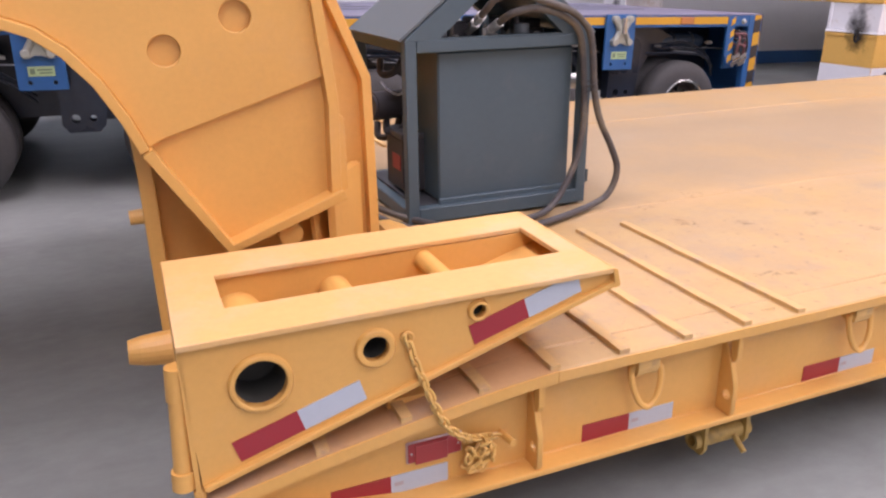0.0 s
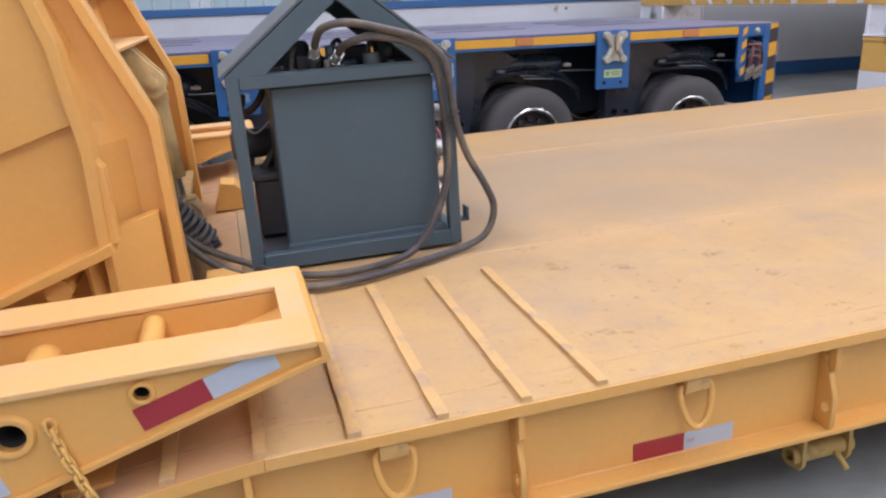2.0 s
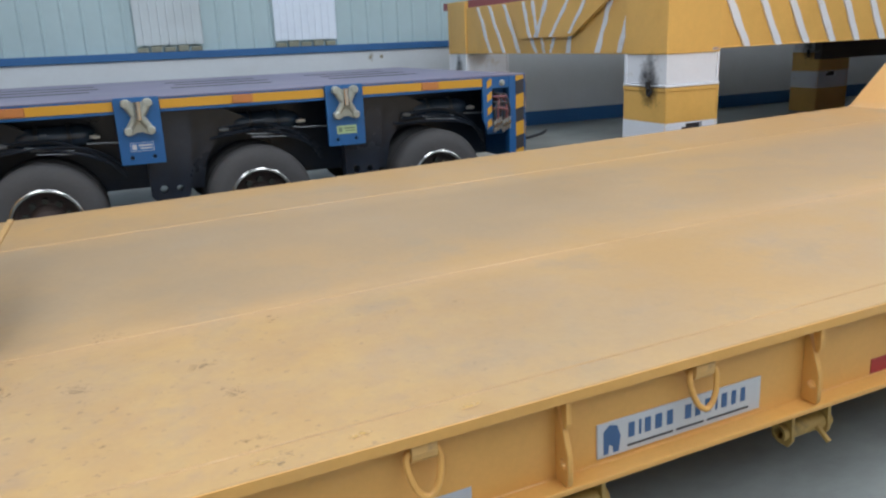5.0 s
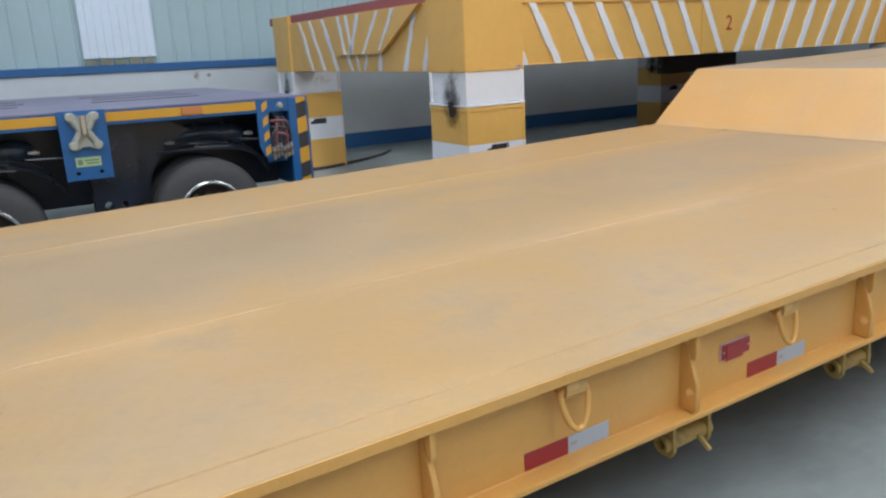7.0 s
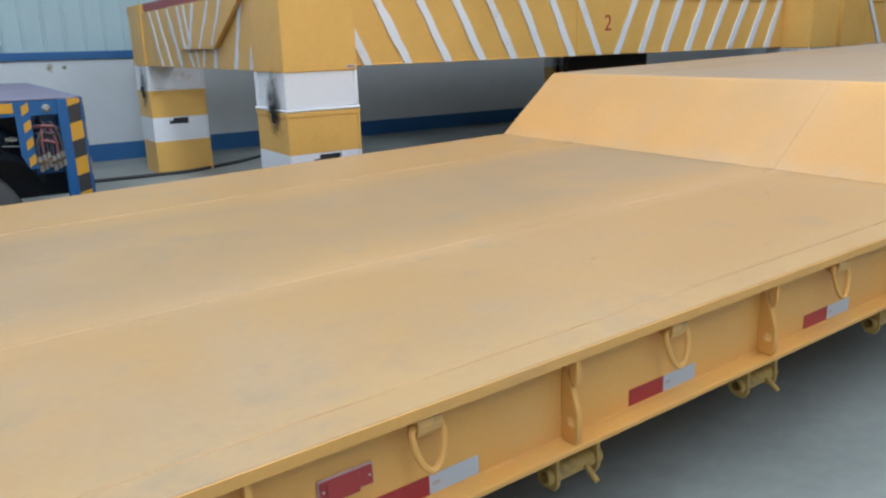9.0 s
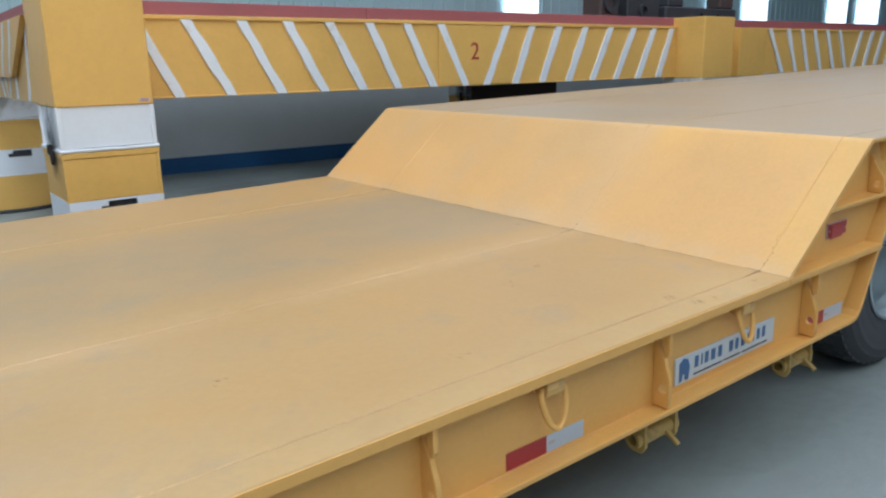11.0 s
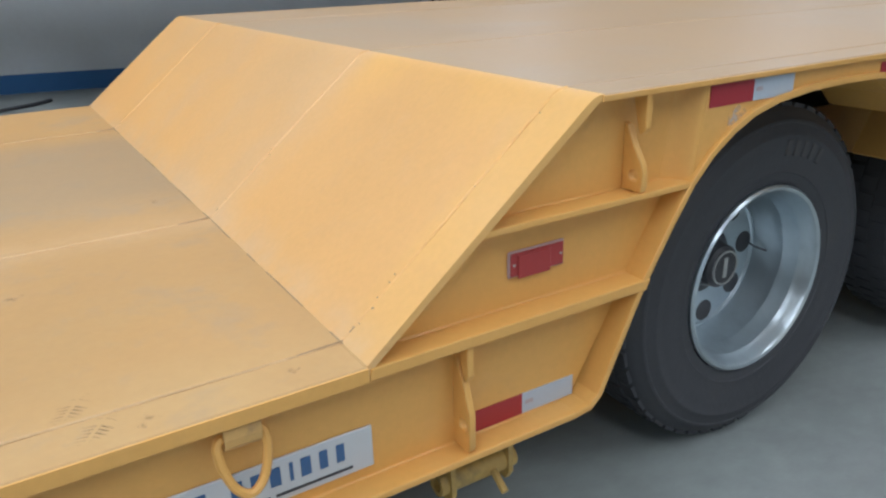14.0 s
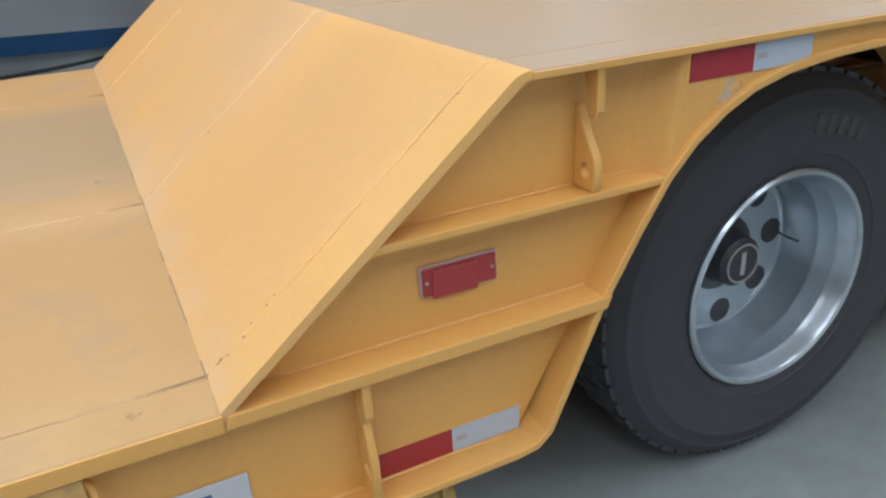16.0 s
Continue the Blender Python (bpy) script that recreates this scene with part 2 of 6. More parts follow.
PINK_HOSE = material("faded_red_hose", (0.22, 0.09, 0.10), 0.5, spread=0.2, grain=60)
PIPE_GREY = material("dull_grey_pipe", (0.20, 0.22, 0.24), 0.4, 0.5, spread=0.3, grain=12, bump=0.1)
UNDER = material("oily_blue_black_steel", (0.019, 0.027, 0.042), 0.3, spread=0.35, grain=14, bump=0.15, spots=(0.03, 0.032, 0.036), spot_scale=5, spot_amount=0.4, spot_edge=0.3)
TANK = material("blue_black_tank_paint", (0.035, 0.055, 0.085), 0.22, spread=0.15, grain=20, bump=0.05)
DISC = material("rusty_brown_disc", (0.075, 0.055, 0.05), 0.6, spread=0.25, grain=40, bump=0.2)
FRAME_RED = material("dusty_red_paint", (0.34, 0.10, 0.11), 0.6, spread=0.1, grain=20, bump=0.1)
NUMBER_RED = material("red_number_paint", (0.42, 0.04, 0.03), 0.5, spread=0.1)
SOOT = material("soot_stain", (0.03, 0.028, 0.027), 0.85, spread=0.2, grain=40)
FLOOR_WEAR = [((0.33, 0.352, 0.34), 0.4, 0.55, 0.44, 0.62, (-60, -50), None),
              ((0.17, 0.18, 0.178), 0.4, 1.2, 0.52, 0.70, (-60, -50), None)]
CONCRETE = material("concrete_floor", (0.264, 0.290, 0.276), 0.55, spread=0.16, grain=14, bump=0.12, spots=(0.20, 0.205, 0.205), spot_scale=0.9, spot_amount=0.5, spot_edge=0.3, stretch=(1, 1.6, 1), layers=FLOOR_WEAR)
PLASTER = material("white_plaster", (0.61, 0.66, 0.70), 0.7, spread=0.05, grain=18, bump=0.08, spots=(0.55, 0.58, 0.6), spot_scale=1.2, spot_amount=0.3, spot_edge=0.3)
WALL_BLUE = material("wall_blue_paint", (0.03, 0.13, 0.33), 0.55, spread=0.08, grain=20)
SHEET = material("pale_green_wall_sheet", (0.43, 0.57, 0.605), 0.45, spread=0.05, grain=12, bump=0.03)
LIGHT_SHEET = material("translucent_wall_sheet", (0.70, 0.79, 0.90), 0.5, spread=0.06, grain=12, bump=0.02, glow=0.07)
DULL_SHEET = material("weathered_wall_sheet", (0.58, 0.66, 0.70), 0.5, spread=0.08, grain=12, bump=0.02, spots=(0.5, 0.56, 0.58), spot_scale=1.5, spot_amount=0.5, spot_edge=0.3)
WINDOW_GLOW = material("bright_window", (0.80, 0.90, 1.0), 0.5, spread=0.02, bump=0, glow=3.0)
GREY_SHEET = material("grey_shed_sheet", (0.30, 0.32, 0.34), 0.6, spread=0.08, grain=10)
PORT_SHADE = material("dry_dirt", (0.13, 0.11, 0.09), 0.9, spread=0.3, grain=30, bump=0.4)


def smudge(name, colour, strength, scale, plane=(1, 1, 0), low=0.58, soft=0.16, core=0.20):
    """A thin ragged stain that fades out towards the border of its patch."""
    m = bpy.data.materials.new(name)
    m.use_nodes = True
    n, l = m.node_tree.nodes, m.node_tree.links
    tc, noise_, sub_, size_ = n.new("ShaderNodeTexCoord"), n.new("ShaderNodeTexNoise"), n.new("ShaderNodeVectorMath"), n.new("ShaderNodeVectorMath")
    noise_.inputs["Scale"].default_value, noise_.inputs["Detail"].default_value, noise_.inputs["Roughness"].default_value = scale, 9.0, 0.7
    l.new(tc.outputs["Object"], noise_.inputs["Vector"])
    sub_.operation, size_.operation = "SUBTRACT", "LENGTH"
    sub_.inputs[1].default_value = (0.5, 0.5, 0.5)
    l.new(tc.outputs["Generated"], sub_.inputs[0])
    flat = n.new("ShaderNodeVectorMath")
    flat.operation = "MULTIPLY"
    flat.inputs[1].default_value = plane
    l.new(sub_.outputs[0], flat.inputs[0])
    l.new(flat.outputs[0], size_.inputs[0])
    fade, holes_, fac = n.new("ShaderNodeMapRange"), n.new("ShaderNodeMapRange"), n.new("ShaderNodeMath")
    fade.inputs[1].default_value, fade.inputs[2].default_value, fade.inputs[3].default_value, fade.inputs[4].default_value = 0.10, 0.48, core, -0.25
    l.new(size_.outputs["Value"], fade.inputs[0])
    add_ = n.new("ShaderNodeMath")
    l.new(noise_.outputs["Fac"], add_.inputs[0])
    l.new(fade.outputs[0], add_.inputs[1])
    holes_.inputs[1].default_value, holes_.inputs[2].default_value, holes_.inputs[4].default_value = low, low + soft, strength
    l.new(add_.outputs[0], holes_.inputs[0])
    b = n["Principled BSDF"]
    b.inputs["Base Color"].default_value, b.inputs["Roughness"].default_value = (*colour, 1), 0.85
    l.new(holes_.outputs[0], b.inputs["Alpha"])
    return m


BOOT = smudge("boot_grime", (0.14, 0.11, 0.08), 0.5, 48.0, low=0.59, soft=0.14, core=0.06)
CHIP = smudge("chipped_paint", (0.74, 0.48, 0.16), 0.6, 60.0, low=0.6)
TAPE_MARK = material("faint_tape_stamp", (0.42, 0.36, 0.38), 0.5, spread=0.05)
PACKING = material("grey_green_packing", (0.27, 0.28, 0.22), 0.8, spread=0.25, grain=30, bump=0.3)
CHALK = smudge("chalky_scuff", (0.62, 0.58, 0.52), 0.55, 45.0, (1, 0, 1), low=0.56)
SOOT_HAZE = smudge("soot_haze", (0.02, 0.018, 0.017), 0.97, 9.0, (0, 1, 1), low=0.40, soft=0.42)


# ---------------------------------------------------------------- mesh helpers
def box(bm, x0, x1, y0, y1, z0, z1, bevel=0.0, m=None):
    r = bmesh.ops.create_cube(bm, size=1.0, matrix=Matrix.Translation(((x0 + x1) / 2, (y0 + y1) / 2, (z0 + z1) / 2)) @ Matrix.Diagonal((abs(x1 - x0), abs(y1 - y0), abs(z1 - z0), 1)))
    verts = r["verts"]
    if bevel:
        edges = list({e for v in verts for e in v.link_edges})
        r = bmesh.ops.bevel(bm, geom=edges, offset=bevel, segments=1, affect="EDGES")
        verts = list({v for f in r["faces"] for v in f.verts} | {v for v in verts if v.is_valid})
    if m is not None:
        bmesh.ops.transform(bm, matrix=m, verts=verts)
    return bm


def prism(bm, pts, axis, a, b, holes=()):
    """A plate: outline pts (and holes) in the plane across the axis, from a to b along it. axis y: pts are (x, z); x: (y, z); z: (x, y)."""
    def at(p, d):
        return {"y": (p[0], d, p[1]), "x": (d, p[0], p[1]), "z": (p[0], p[1], d)}[axis]
    made = []
    edges = []
    for loop in (pts, *holes):
        vs = [bm.verts.new(at(p, a)) for p in loop]
        made += vs
        edges += [bm.edges.new((vs[i], vs[(i + 1) % len(vs)])) for i in range(len(vs))]
    if holes:
        faces = [f for f in bmesh.ops.triangle_fill(bm, use_beauty=True, edges=edges)["geom"] if isinstance(f, bmesh.types.BMFace)]
    else:
        faces = [bm.faces.new(made)]
    out = bmesh.ops.extrude_face_region(bm, geom=faces)["geom"]
    shift = Vector(at((0, 0), b - a))
    bmesh.ops.translate(bm, vec=shift, verts=[v for v in out if isinstance(v, bmesh.types.BMVert)])
    fs = list({f for v in made for f in v.link_faces} | {f for f in out if isinstance(f, bmesh.types.BMFace)} | set(faces))
    bmesh.ops.recalc_face_normals(bm, faces=[f for f in fs if f.is_valid])
    return bm


def circle(cx, cy, r, n=24):
    return [(cx + r * math.cos(2 * math.pi * i / n), cy + r * math.sin(2 * math.pi * i / n)) for i in range(n)]


def rod(bm, p, q, r, seg=16, r2=None):
    p, q = Vector(p), Vector(q)
    d = q - p
    bmesh.ops.create_cone(bm, cap_ends=True, segments=seg, radius1=r, radius2=r if r2 is None else r2, depth=d.length,
                          matrix=Matrix.Translation((p + q) / 2) @ d.to_track_quat("Z", "Y").to_matrix().to_4x4())
    return bm


def lathe(bm, profile, centre, axis="y", seg=48):
    """profile: (distance along the axis, radius); a closed or open ring surface about the centre."""
    c = Vector(centre)
    rings = []
    for d, r in profile:
        ring = []
        for i in range(seg):
            a = 2 * math.pi * i / seg
            u, v = r * math.cos(a), r * math.sin(a)
            o = {"y": (u, d, v), "x": (d, u, v), "z": (u, v, d)}[axis]
            ring.append(bm.verts.new(c + Vector(o)))
        rings.append(ring)
    fs = []
    for a, b in zip(rings, rings[1:]):
        for i in range(seg):
            fs.append(bm.faces.new((a[i], a[(i + 1) % seg], b[(i + 1) % seg], b[i])))
    bmesh.ops.recalc_face_normals(bm, faces=fs)
    return bm


def smooth_path(pts, steps=8):
    """Catmull-Rom through the points."""
    p = [Vector(q) for q in pts]
    p = [2 * p[0] - p[1]] + p + [2 * p[-1] - p[-2]]
    out = []
    for i in range(1, len(p) - 2):
        for k in range(steps):
            t = k / steps
            out.append(0.5 * ((2 * p[i]) + (p[i + 1] - p[i - 1]) * t + (2 * p[i - 1] - 5 * p[i] + 4 * p[i + 1] - p[i + 2]) * t * t + (3 * p[i] - p[i - 1] - 3 * p[i + 1] + p[i + 2]) * t ** 3))
    return out + [p[-2]]


def tube(bm, pts, r, seg=10, closed=False):
    pts = [Vector(p) for p in pts]
    n = len(pts)
    rings = []
    up = Vector((0.13, 0.21, 1)).normalized()
    for i in range(n):
        a, b = pts[(i - 1) % n] if closed or i else pts[0], pts[(i + 1) % n] if closed or i < n - 1 else pts[-1]
        t = (b - a).normalized()
        side = t.cross(up)
        side = side.normalized() if side.length > 1e-4 else Vector((1, 0, 0))
        up = side.cross(t).normalized()
        rings.append([bm.verts.new(pts[i] + r * (math.cos(2 * math.pi * k / seg) * side + math.sin(2 * math.pi * k / seg) * up)) for k in range(seg)])
    fs = []
    for i in range(n if closed else n - 1):
        a, b = rings[i], rings[(i + 1) % n]
        for k in range(seg):
            fs.append(bm.faces.new((a[k], a[(k + 1) % seg], b[(k + 1) % seg], b[k])))
    if not closed:
        fs += [bm.faces.new(rings[0]), bm.faces.new(rings[-1][::-1])]
    bmesh.ops.recalc_face_normals(bm, faces=fs)
    return bm


def finish(ob_name, bm, mat, smooth=None):
    me = bpy.data.meshes.new(ob_name)
    bm.to_mesh(me)
    bm.free()
    me.materials.append(mat)
    if smooth is None:
        smooth = len(me.polygons) > 60
    if smooth:
        me.polygons.foreach_set("use_smooth", [True] * len(me.polygons))
        me.set_sharp_from_angle(angle=radians(35))
    return me


def part(name, bm, mat, parent, label="", smooth=None, at=None):
    ob = new(name, finish(name, bm, mat, smooth))
    ob.parent = parent
    if at is not None:
        ob.matrix_local = at
    return tagged(ob, label)


def again(ob, parent, at):
    """One more of a part, on the same mesh."""
    o = ob.copy()
    scene.collection.objects.link(o)
    o.parent = parent
    o.matrix_local = at
    return o


def thing(name, label, category, group="", at=None, kind=""):
    ob = new(name)
    ob.empty_display_size = 0.1
    if at is not None:
        ob.matrix_world = at
    return tagged(ob, label, category, group, kind)


def structure(name, bm, mat, label=""):
    return tagged(new(name, finish(name, bm, mat, False)), label, kind="structure")


def B():
    return bmesh.new()

# ---------------------------------------------------------------- the shed
WALL_Y = 9.6
bm = B()
box(bm, -40, 60, -30, 30, -0.25, -0.02)
floor = structure("floor", bm, CONCRETE, "worn grey concrete workshop floor")
bm = B()
box(bm, -26, 40, WALL_Y, WALL_Y + 0.25, 0.21, 1.31)
wall_north = structure("wall_north", bm, PLASTER, "white plastered lower wall of the workshop")
WALL_STAIN = smudge("ochre_wall_stain", (0.42, 0.36, 0.2), 0.5, 14.0, (1, 0, 1), low=0.48, soft=0.2)
for sx, sz, w_, h_ in ((-2.26, 1.20, 0.16, 0.24), (-2.10, 1.215, 0.10, 0.11)):
    bm = B()
    bmesh.ops.create_grid(bm, x_segments=1, y_segments=1, size=0.5, matrix=Matrix.Translation((sx, WALL_Y - 0.004, sz)) @ Matrix.Rotation(radians(90), 4, "X") @ Matrix.Diagonal((w_, h_, 1, 1)))
    part("wall_stain", bm, WALL_STAIN, wall_north, "faint ochre stain", False)
bm = B()
box(bm, -26, 40, WALL_Y - 0.008, WALL_Y + 0.25, -0.02, 0.21)
structure("baseboard", bm, WALL_BLUE, "blue painted band along the wall's foot")
bm = B()
box(bm, -26, 40, WALL_Y - 0.03, WALL_Y + 0.25, 1.31, 1.41, 0.006)
structure("trim", bm, WALL_BLUE, "blue painted ledge under the wall sheets")


def corrugated(bm, x0, x1, z0, z1, y, pitch=0.24, depth=0.014):
    xs, n = [], int((x1 - x0) / pitch)
    for i in range(n):
        a = x0 + (x1 - x0) * i / n
        w = (x1 - x0) / n
        xs += [(a, 0), (a + w * 0.80, 0), (a + w * 0.86, depth), (a + w * 0.94, depth)]
    xs.append((x1, 0))
    low = [bm.verts.new((x, y - d, z0)) for x, d in xs]
    high = [bm.verts.new((x, y - d, z1)) for x, d in xs]
    for i in range(len(xs) - 1):
        bm.faces.new((low[i], low[i + 1], high[i + 1], high[i]))
    back = [bm.verts.new(p) for p in ((x0, y + 0.1, z0), (x1, y + 0.1, z0), (x1, y + 0.1, z1), (x0, y + 0.1, z1))]
    bm.faces.new(back)


bm = B()
corrugated(bm, -26, 40, 1.41, 7.6, WALL_Y + 0.05)
structure("wall_sheeting", bm, SHEET, "pale green corrugated steel wall sheeting")
# panels past x=23 are unseen, added so the deck reflects more light
for i, (a, b) in enumerate([(-5.5, -4.64), (-3.66, -2.76), (7.25, 8.13), (13.6, 14.2), (15.1, 16.2), (19.3, 20.4), (21.0, 22.4), (23.6, 25.0), (26.4, 27.8), (29.2, 30.6), (32.0, 33.4), (34.8, 36.2)]):
    bm = B()
    corrugated(bm, a, b, 1.5 if i < 2 else 2.25, 6.8, WALL_Y + 0.0, pitch=0.1, depth=0.01)
    structure("wall_light_panel", bm, (DULL_SHEET, LIGHT_SHEET)[i] if i < 2 else WINDOW_GLOW, "translucent daylight panel in the wall sheeting")
    if i < 2:
        bm = B()
        for k in range(5):
            box(bm, a + k * (b - a) / 5, a + (k + 0.8) * (b - a) / 5, WALL_Y - 0.035, WALL_Y + 0.02, 1.41, 1.47 + 0.02 * (k % 2), 0.006)
        structure("panel_packing", bm, PACKING, "dusty packing under a daylight panel")
for a, b in ((-9.62, -9.38), (-7.56, -7.26), (-11.7, -11.4)):
    bm = B()
    corrugated(bm, a, b, 1.41, 6.8, WALL_Y + 0.01, pitch=0.1, depth=0.012)
    structure("wall_light_panel", bm, DULL_SHEET, "narrow translucent strip in the wall sheeting")
# unseen walls; the gap in the south one is assumed, for the fill lamp
for nm, dims in (("wall_west", (-26.3, -26, -10, 10, -0.02, 7.6)), ("wall_east", (40, 40.3, -10, 10, -0.02, 7.6)), ("wall_south_upper", (-26, 40, -10.2, -10, 5.2, 7.6)),
                 ("wall_south_left", (-26, -13, -10.2, -10, -0.02, 5.2)), ("wall_south_right", (8, 40, -10.2, -10, -0.02, 5.2))):
    bm = B()
    box(bm, *dims)
    structure(nm, bm, GREY_SHEET, "grey sheet-clad shed wall")
# unseen roof; its openings are assumed and placed over the overhead lamps
bm = B()
edges_x = [-26, -10, -8, -4, -2, 2, 4, 8, 10, 40]
for i in range(0, len(edges_x), 2):
    box(bm, edges_x[i], edges_x[i + 1], -10.2, 10, 7.6, 7.7)
for a, b in ((-10, -8), (-4, -2), (2, 4), (8, 10)):
    box(bm, a, b, 6.7, 10, 7.6, 7.7)
    box(bm, a, b, -10.2, -8.9, 7.6, 7.7)
structure("ceiling", bm, GREY_SHEET, "grey sheet roof with skylight openings")

# ---------------------------------------------------------------- the yellow lowbed, in its own frame
W, H, UP = 3.24, 0.763, 1.182
trailer = thing("lowbed_trailer", "yellow painted lowbed semi-trailer with dusty steel deck on the workshop floor", "trailer", at=LEVEL)


def strip_loop(pts, t):
    """Outline of a band of thickness t to the left of an open line of points."""
    out = []
    n = len(pts)
    for i in range(n):
        a, b = Vector(pts[max(i - 1, 0)]), Vector(pts[min(i + 1, n - 1)])
        d = (b - a).normalized()
        out.append((pts[i][0] - d.y * t, pts[i][1] + d.x * t))
    return list(pts) + out[::-1]


# deck plates between the weld seams
NOSE = [(-8.062, 0.640), (-7.836, 0.684), (-7.658, 0.713), (-7.476, 0.741), (-7.36, 0.755), (-7.251, H)]
BEND = [(0.512 - 0.0183 * (1 - k / 7) ** 2 + 0.022 * (k / 7) ** 2, UP - 0.015 * (1 - k / 7) ** 2) for k in range(8)]
SEAMS = [0.0, 0.108, 0.994, 2.5, W]
for i, (a, b) in enumerate(zip(SEAMS, SEAMS[1:])):
    lift = (0.0, 0.0015, 0.0, 0.0015)[i]
    cuts = [-7.25, 0.0]
    for x0, x1 in zip(cuts, cuts[1:]):
        bm = B()
        box(bm, x0, x1 + 0.01, a + 0.0004, b - 0.0004, H - (0.03 if i in (0, 3) else 0.022) + lift, H + lift, 0.003)
        part("deck_plate", bm, DECK, trailer, "dusty yellow steel deck plate")
    bm = B()
    prism(bm, [(x, z - 0.03) for x, z in NOSE] + [(x, z + lift) for x, z in NOSE[::-1]], "y", a + 0.0004, b - 0.0004)
    part("deck_nose_plate", bm, FRONT_DECK, trailer, "scuffed sloping deck nose plate")
    bm = B()
    lift = 0.0
    prism(bm, [(0.0, H + lift), (0.006, H - 0.014), (0.503, UP - 0.031), (BEND[0][0], BEND[0][1])], "y", a, b)
    part("ramp_plate", bm, STEP_FACE, trailer, "yellow sloping step plate")
    bm = B()
    prism(bm, BEND + [(0.534, UP - 0.0135), (0.522, UP - 0.016), (0.503, UP - 0.031)], "y", a, b)
    part("plate_bend", bm, STEP_FACE, trailer, "rounded bend at the step's top", True)
    bm = B()
    box(bm, 0.534, 8.4, a, b, UP - 0.0135 + lift, UP + lift, 0.003)
    part("upper_deck_plate", bm, UPPER_DECK, trailer, "dusty upper deck plate over the wheels")


for x0, x1, z in ((-7.25, 0.004, H), (0.53, 8.4, UP)):
    for y0, y1 in ((-0.003, 0.0012), (W - 0.0012, W + 0.003)):
        bm = B()
        box(bm, x0, x1, y0, y1, z - (0.0315 if z < 1 else 0.0145), z - 0.0025, 0.001)
        part("deck_edge", bm, YELLOW, trailer, "cleaner yellow deck edge")
for y0, y1 in ((-0.003, 0.0012), (W - 0.0012, W + 0.003)):
    bm = B()
    prism(bm, [(x, z - 0.032) for x, z in NOSE] + [(x, z - 0.002) for x, z in NOSE[::-1]], "y", y0, y1)
    part("deck_edge", bm, YELLOW, trailer, "cleaner yellow deck edge")


def bead(line, r):
    rnd = random.Random(int(1000 * (line[0][0] + 3 * line[0][1])) % 9999)
    pts = []
    for p, q in zip(line, line[1:]):
        p, q = Vector(p), Vector(q)
        n = max(2, int((q - p).length / 0.06))
        pts += [p.lerp(q, k / n) + Vector((rnd.uniform(-1, 1), rnd.uniform(-1, 1), rnd.uniform(-0.5, 0.3))) * r * 0.35 for k in range(n)]
    pts.append(Vector(line[-1]))
    return tube(B(), pts, r, 5)


for y in SEAMS[1:-1]:
    part("weld_bead", bead([(-7.25, y, H), (0.0, y, H)], 0.0034), WELD, trailer)
    part("weld_bead", bead([(0.003, y, H + 0.0015), (0.494, y, UP - 0.015), (0.51, y, UP - 0.004), (0.533, y, UP)], 0.0036), STEP_FACE, trailer)
    part("weld_bead", bead([(0.534, y, UP - 0.0008), (5.5, y, UP - 0.0008)], 0.0028), UPPER_DECK, trailer)
part("weld_bead", bead([(0.001, 0.004, H - 0.001), (0.001, W - 0.004, H - 0.001)], 0.0035), DECK, trailer)
for y0, y1 in ((0.10, 0.16), (0.30, 0.52), (0.60, 0.66), (0.80, 1.06), (1.20, 1.34), (1.70, 1.85), (2.40, 2.56)):
    part("seam_grime", bead([(0.0015, y0, H + 0.0012), (0.0015, y1, H + 0.0012)], 0.0022), SEAM_GRIME, trailer)
for y in SEAMS[1:-1]:
    part("seam_grime", bead([(-0.10, y, H + 0.001), (0.01, y, H + 0.005), (0.03, y, H + 0.027)], 0.0018), SEAM_GRIME, trailer)

spatter = random.Random(8)
for y, n in ((0.108, 9), (0.994, 5)):
    for k in range(n):
        x = spatter.uniform(0.03, 0.46)
        part("weld_spatter", lathe(B(), [(0.0022, 0.0), (0.0018, 0.0014), (0.0, 0.002)], (x, y + spatter.uniform(-0.012, 0.012), H + (UP - H) * x / 0.512 + 0.0005), "z", 6), SEAM_GRIME, trailer)

# grip bars welded across the deck nose, both sides
rnd = random.Random(4)
for x in (-7.82, -7.63, -7.44, -7.255, -7.06, -6.868, -6.672, -6.484):
    for side in (0, 1):
        bm = B()
        z = H if x > -7.25 else next(z0 + (z1 - z0) * (x - x0) / (x1 - x0) for (x0, z0), (x1, z1) in zip(NOSE, NOSE[1:]) if x0 <= x <= x1)
        ys = [0.004] + [0.06 * k for k in range(1, 14)] + [0.835]
        lo = [(x - 0.013 + rnd.choice((-0.0022, -0.001, 0.0, 0.0005)), y + rnd.uniform(-0.012, 0.0)) for y in ys]
        hi = [(x + 0.014 + rnd.choice((-0.001, 0.0, 0.001, 0.0022)), y + rnd.uniform(-0.012, 0.0)) for y in ys]
        lo[0], hi[0] = (lo[0][0], 0.004), (hi[0][0], 0.004)
        pts = lo + hi[::-1]
        prism(bm, [(p, y if side == 0 else W - y) for p, y in pts], "z", z - 0.02, z + 0.013)
        part("grip_bar", bm, GRIP, trailer, "worn yellow grip bar")

# side beam: web, flanges, gussets
FLIP = Matrix(((1, 0, 0, 0), (0, -1, 0, W), (0, 0, 1, 0), (0, 0, 0, 1)))
TURN = Matrix.Translation((0, W, 0)) @ Matrix.Diagonal((1, -1, 1, 1))


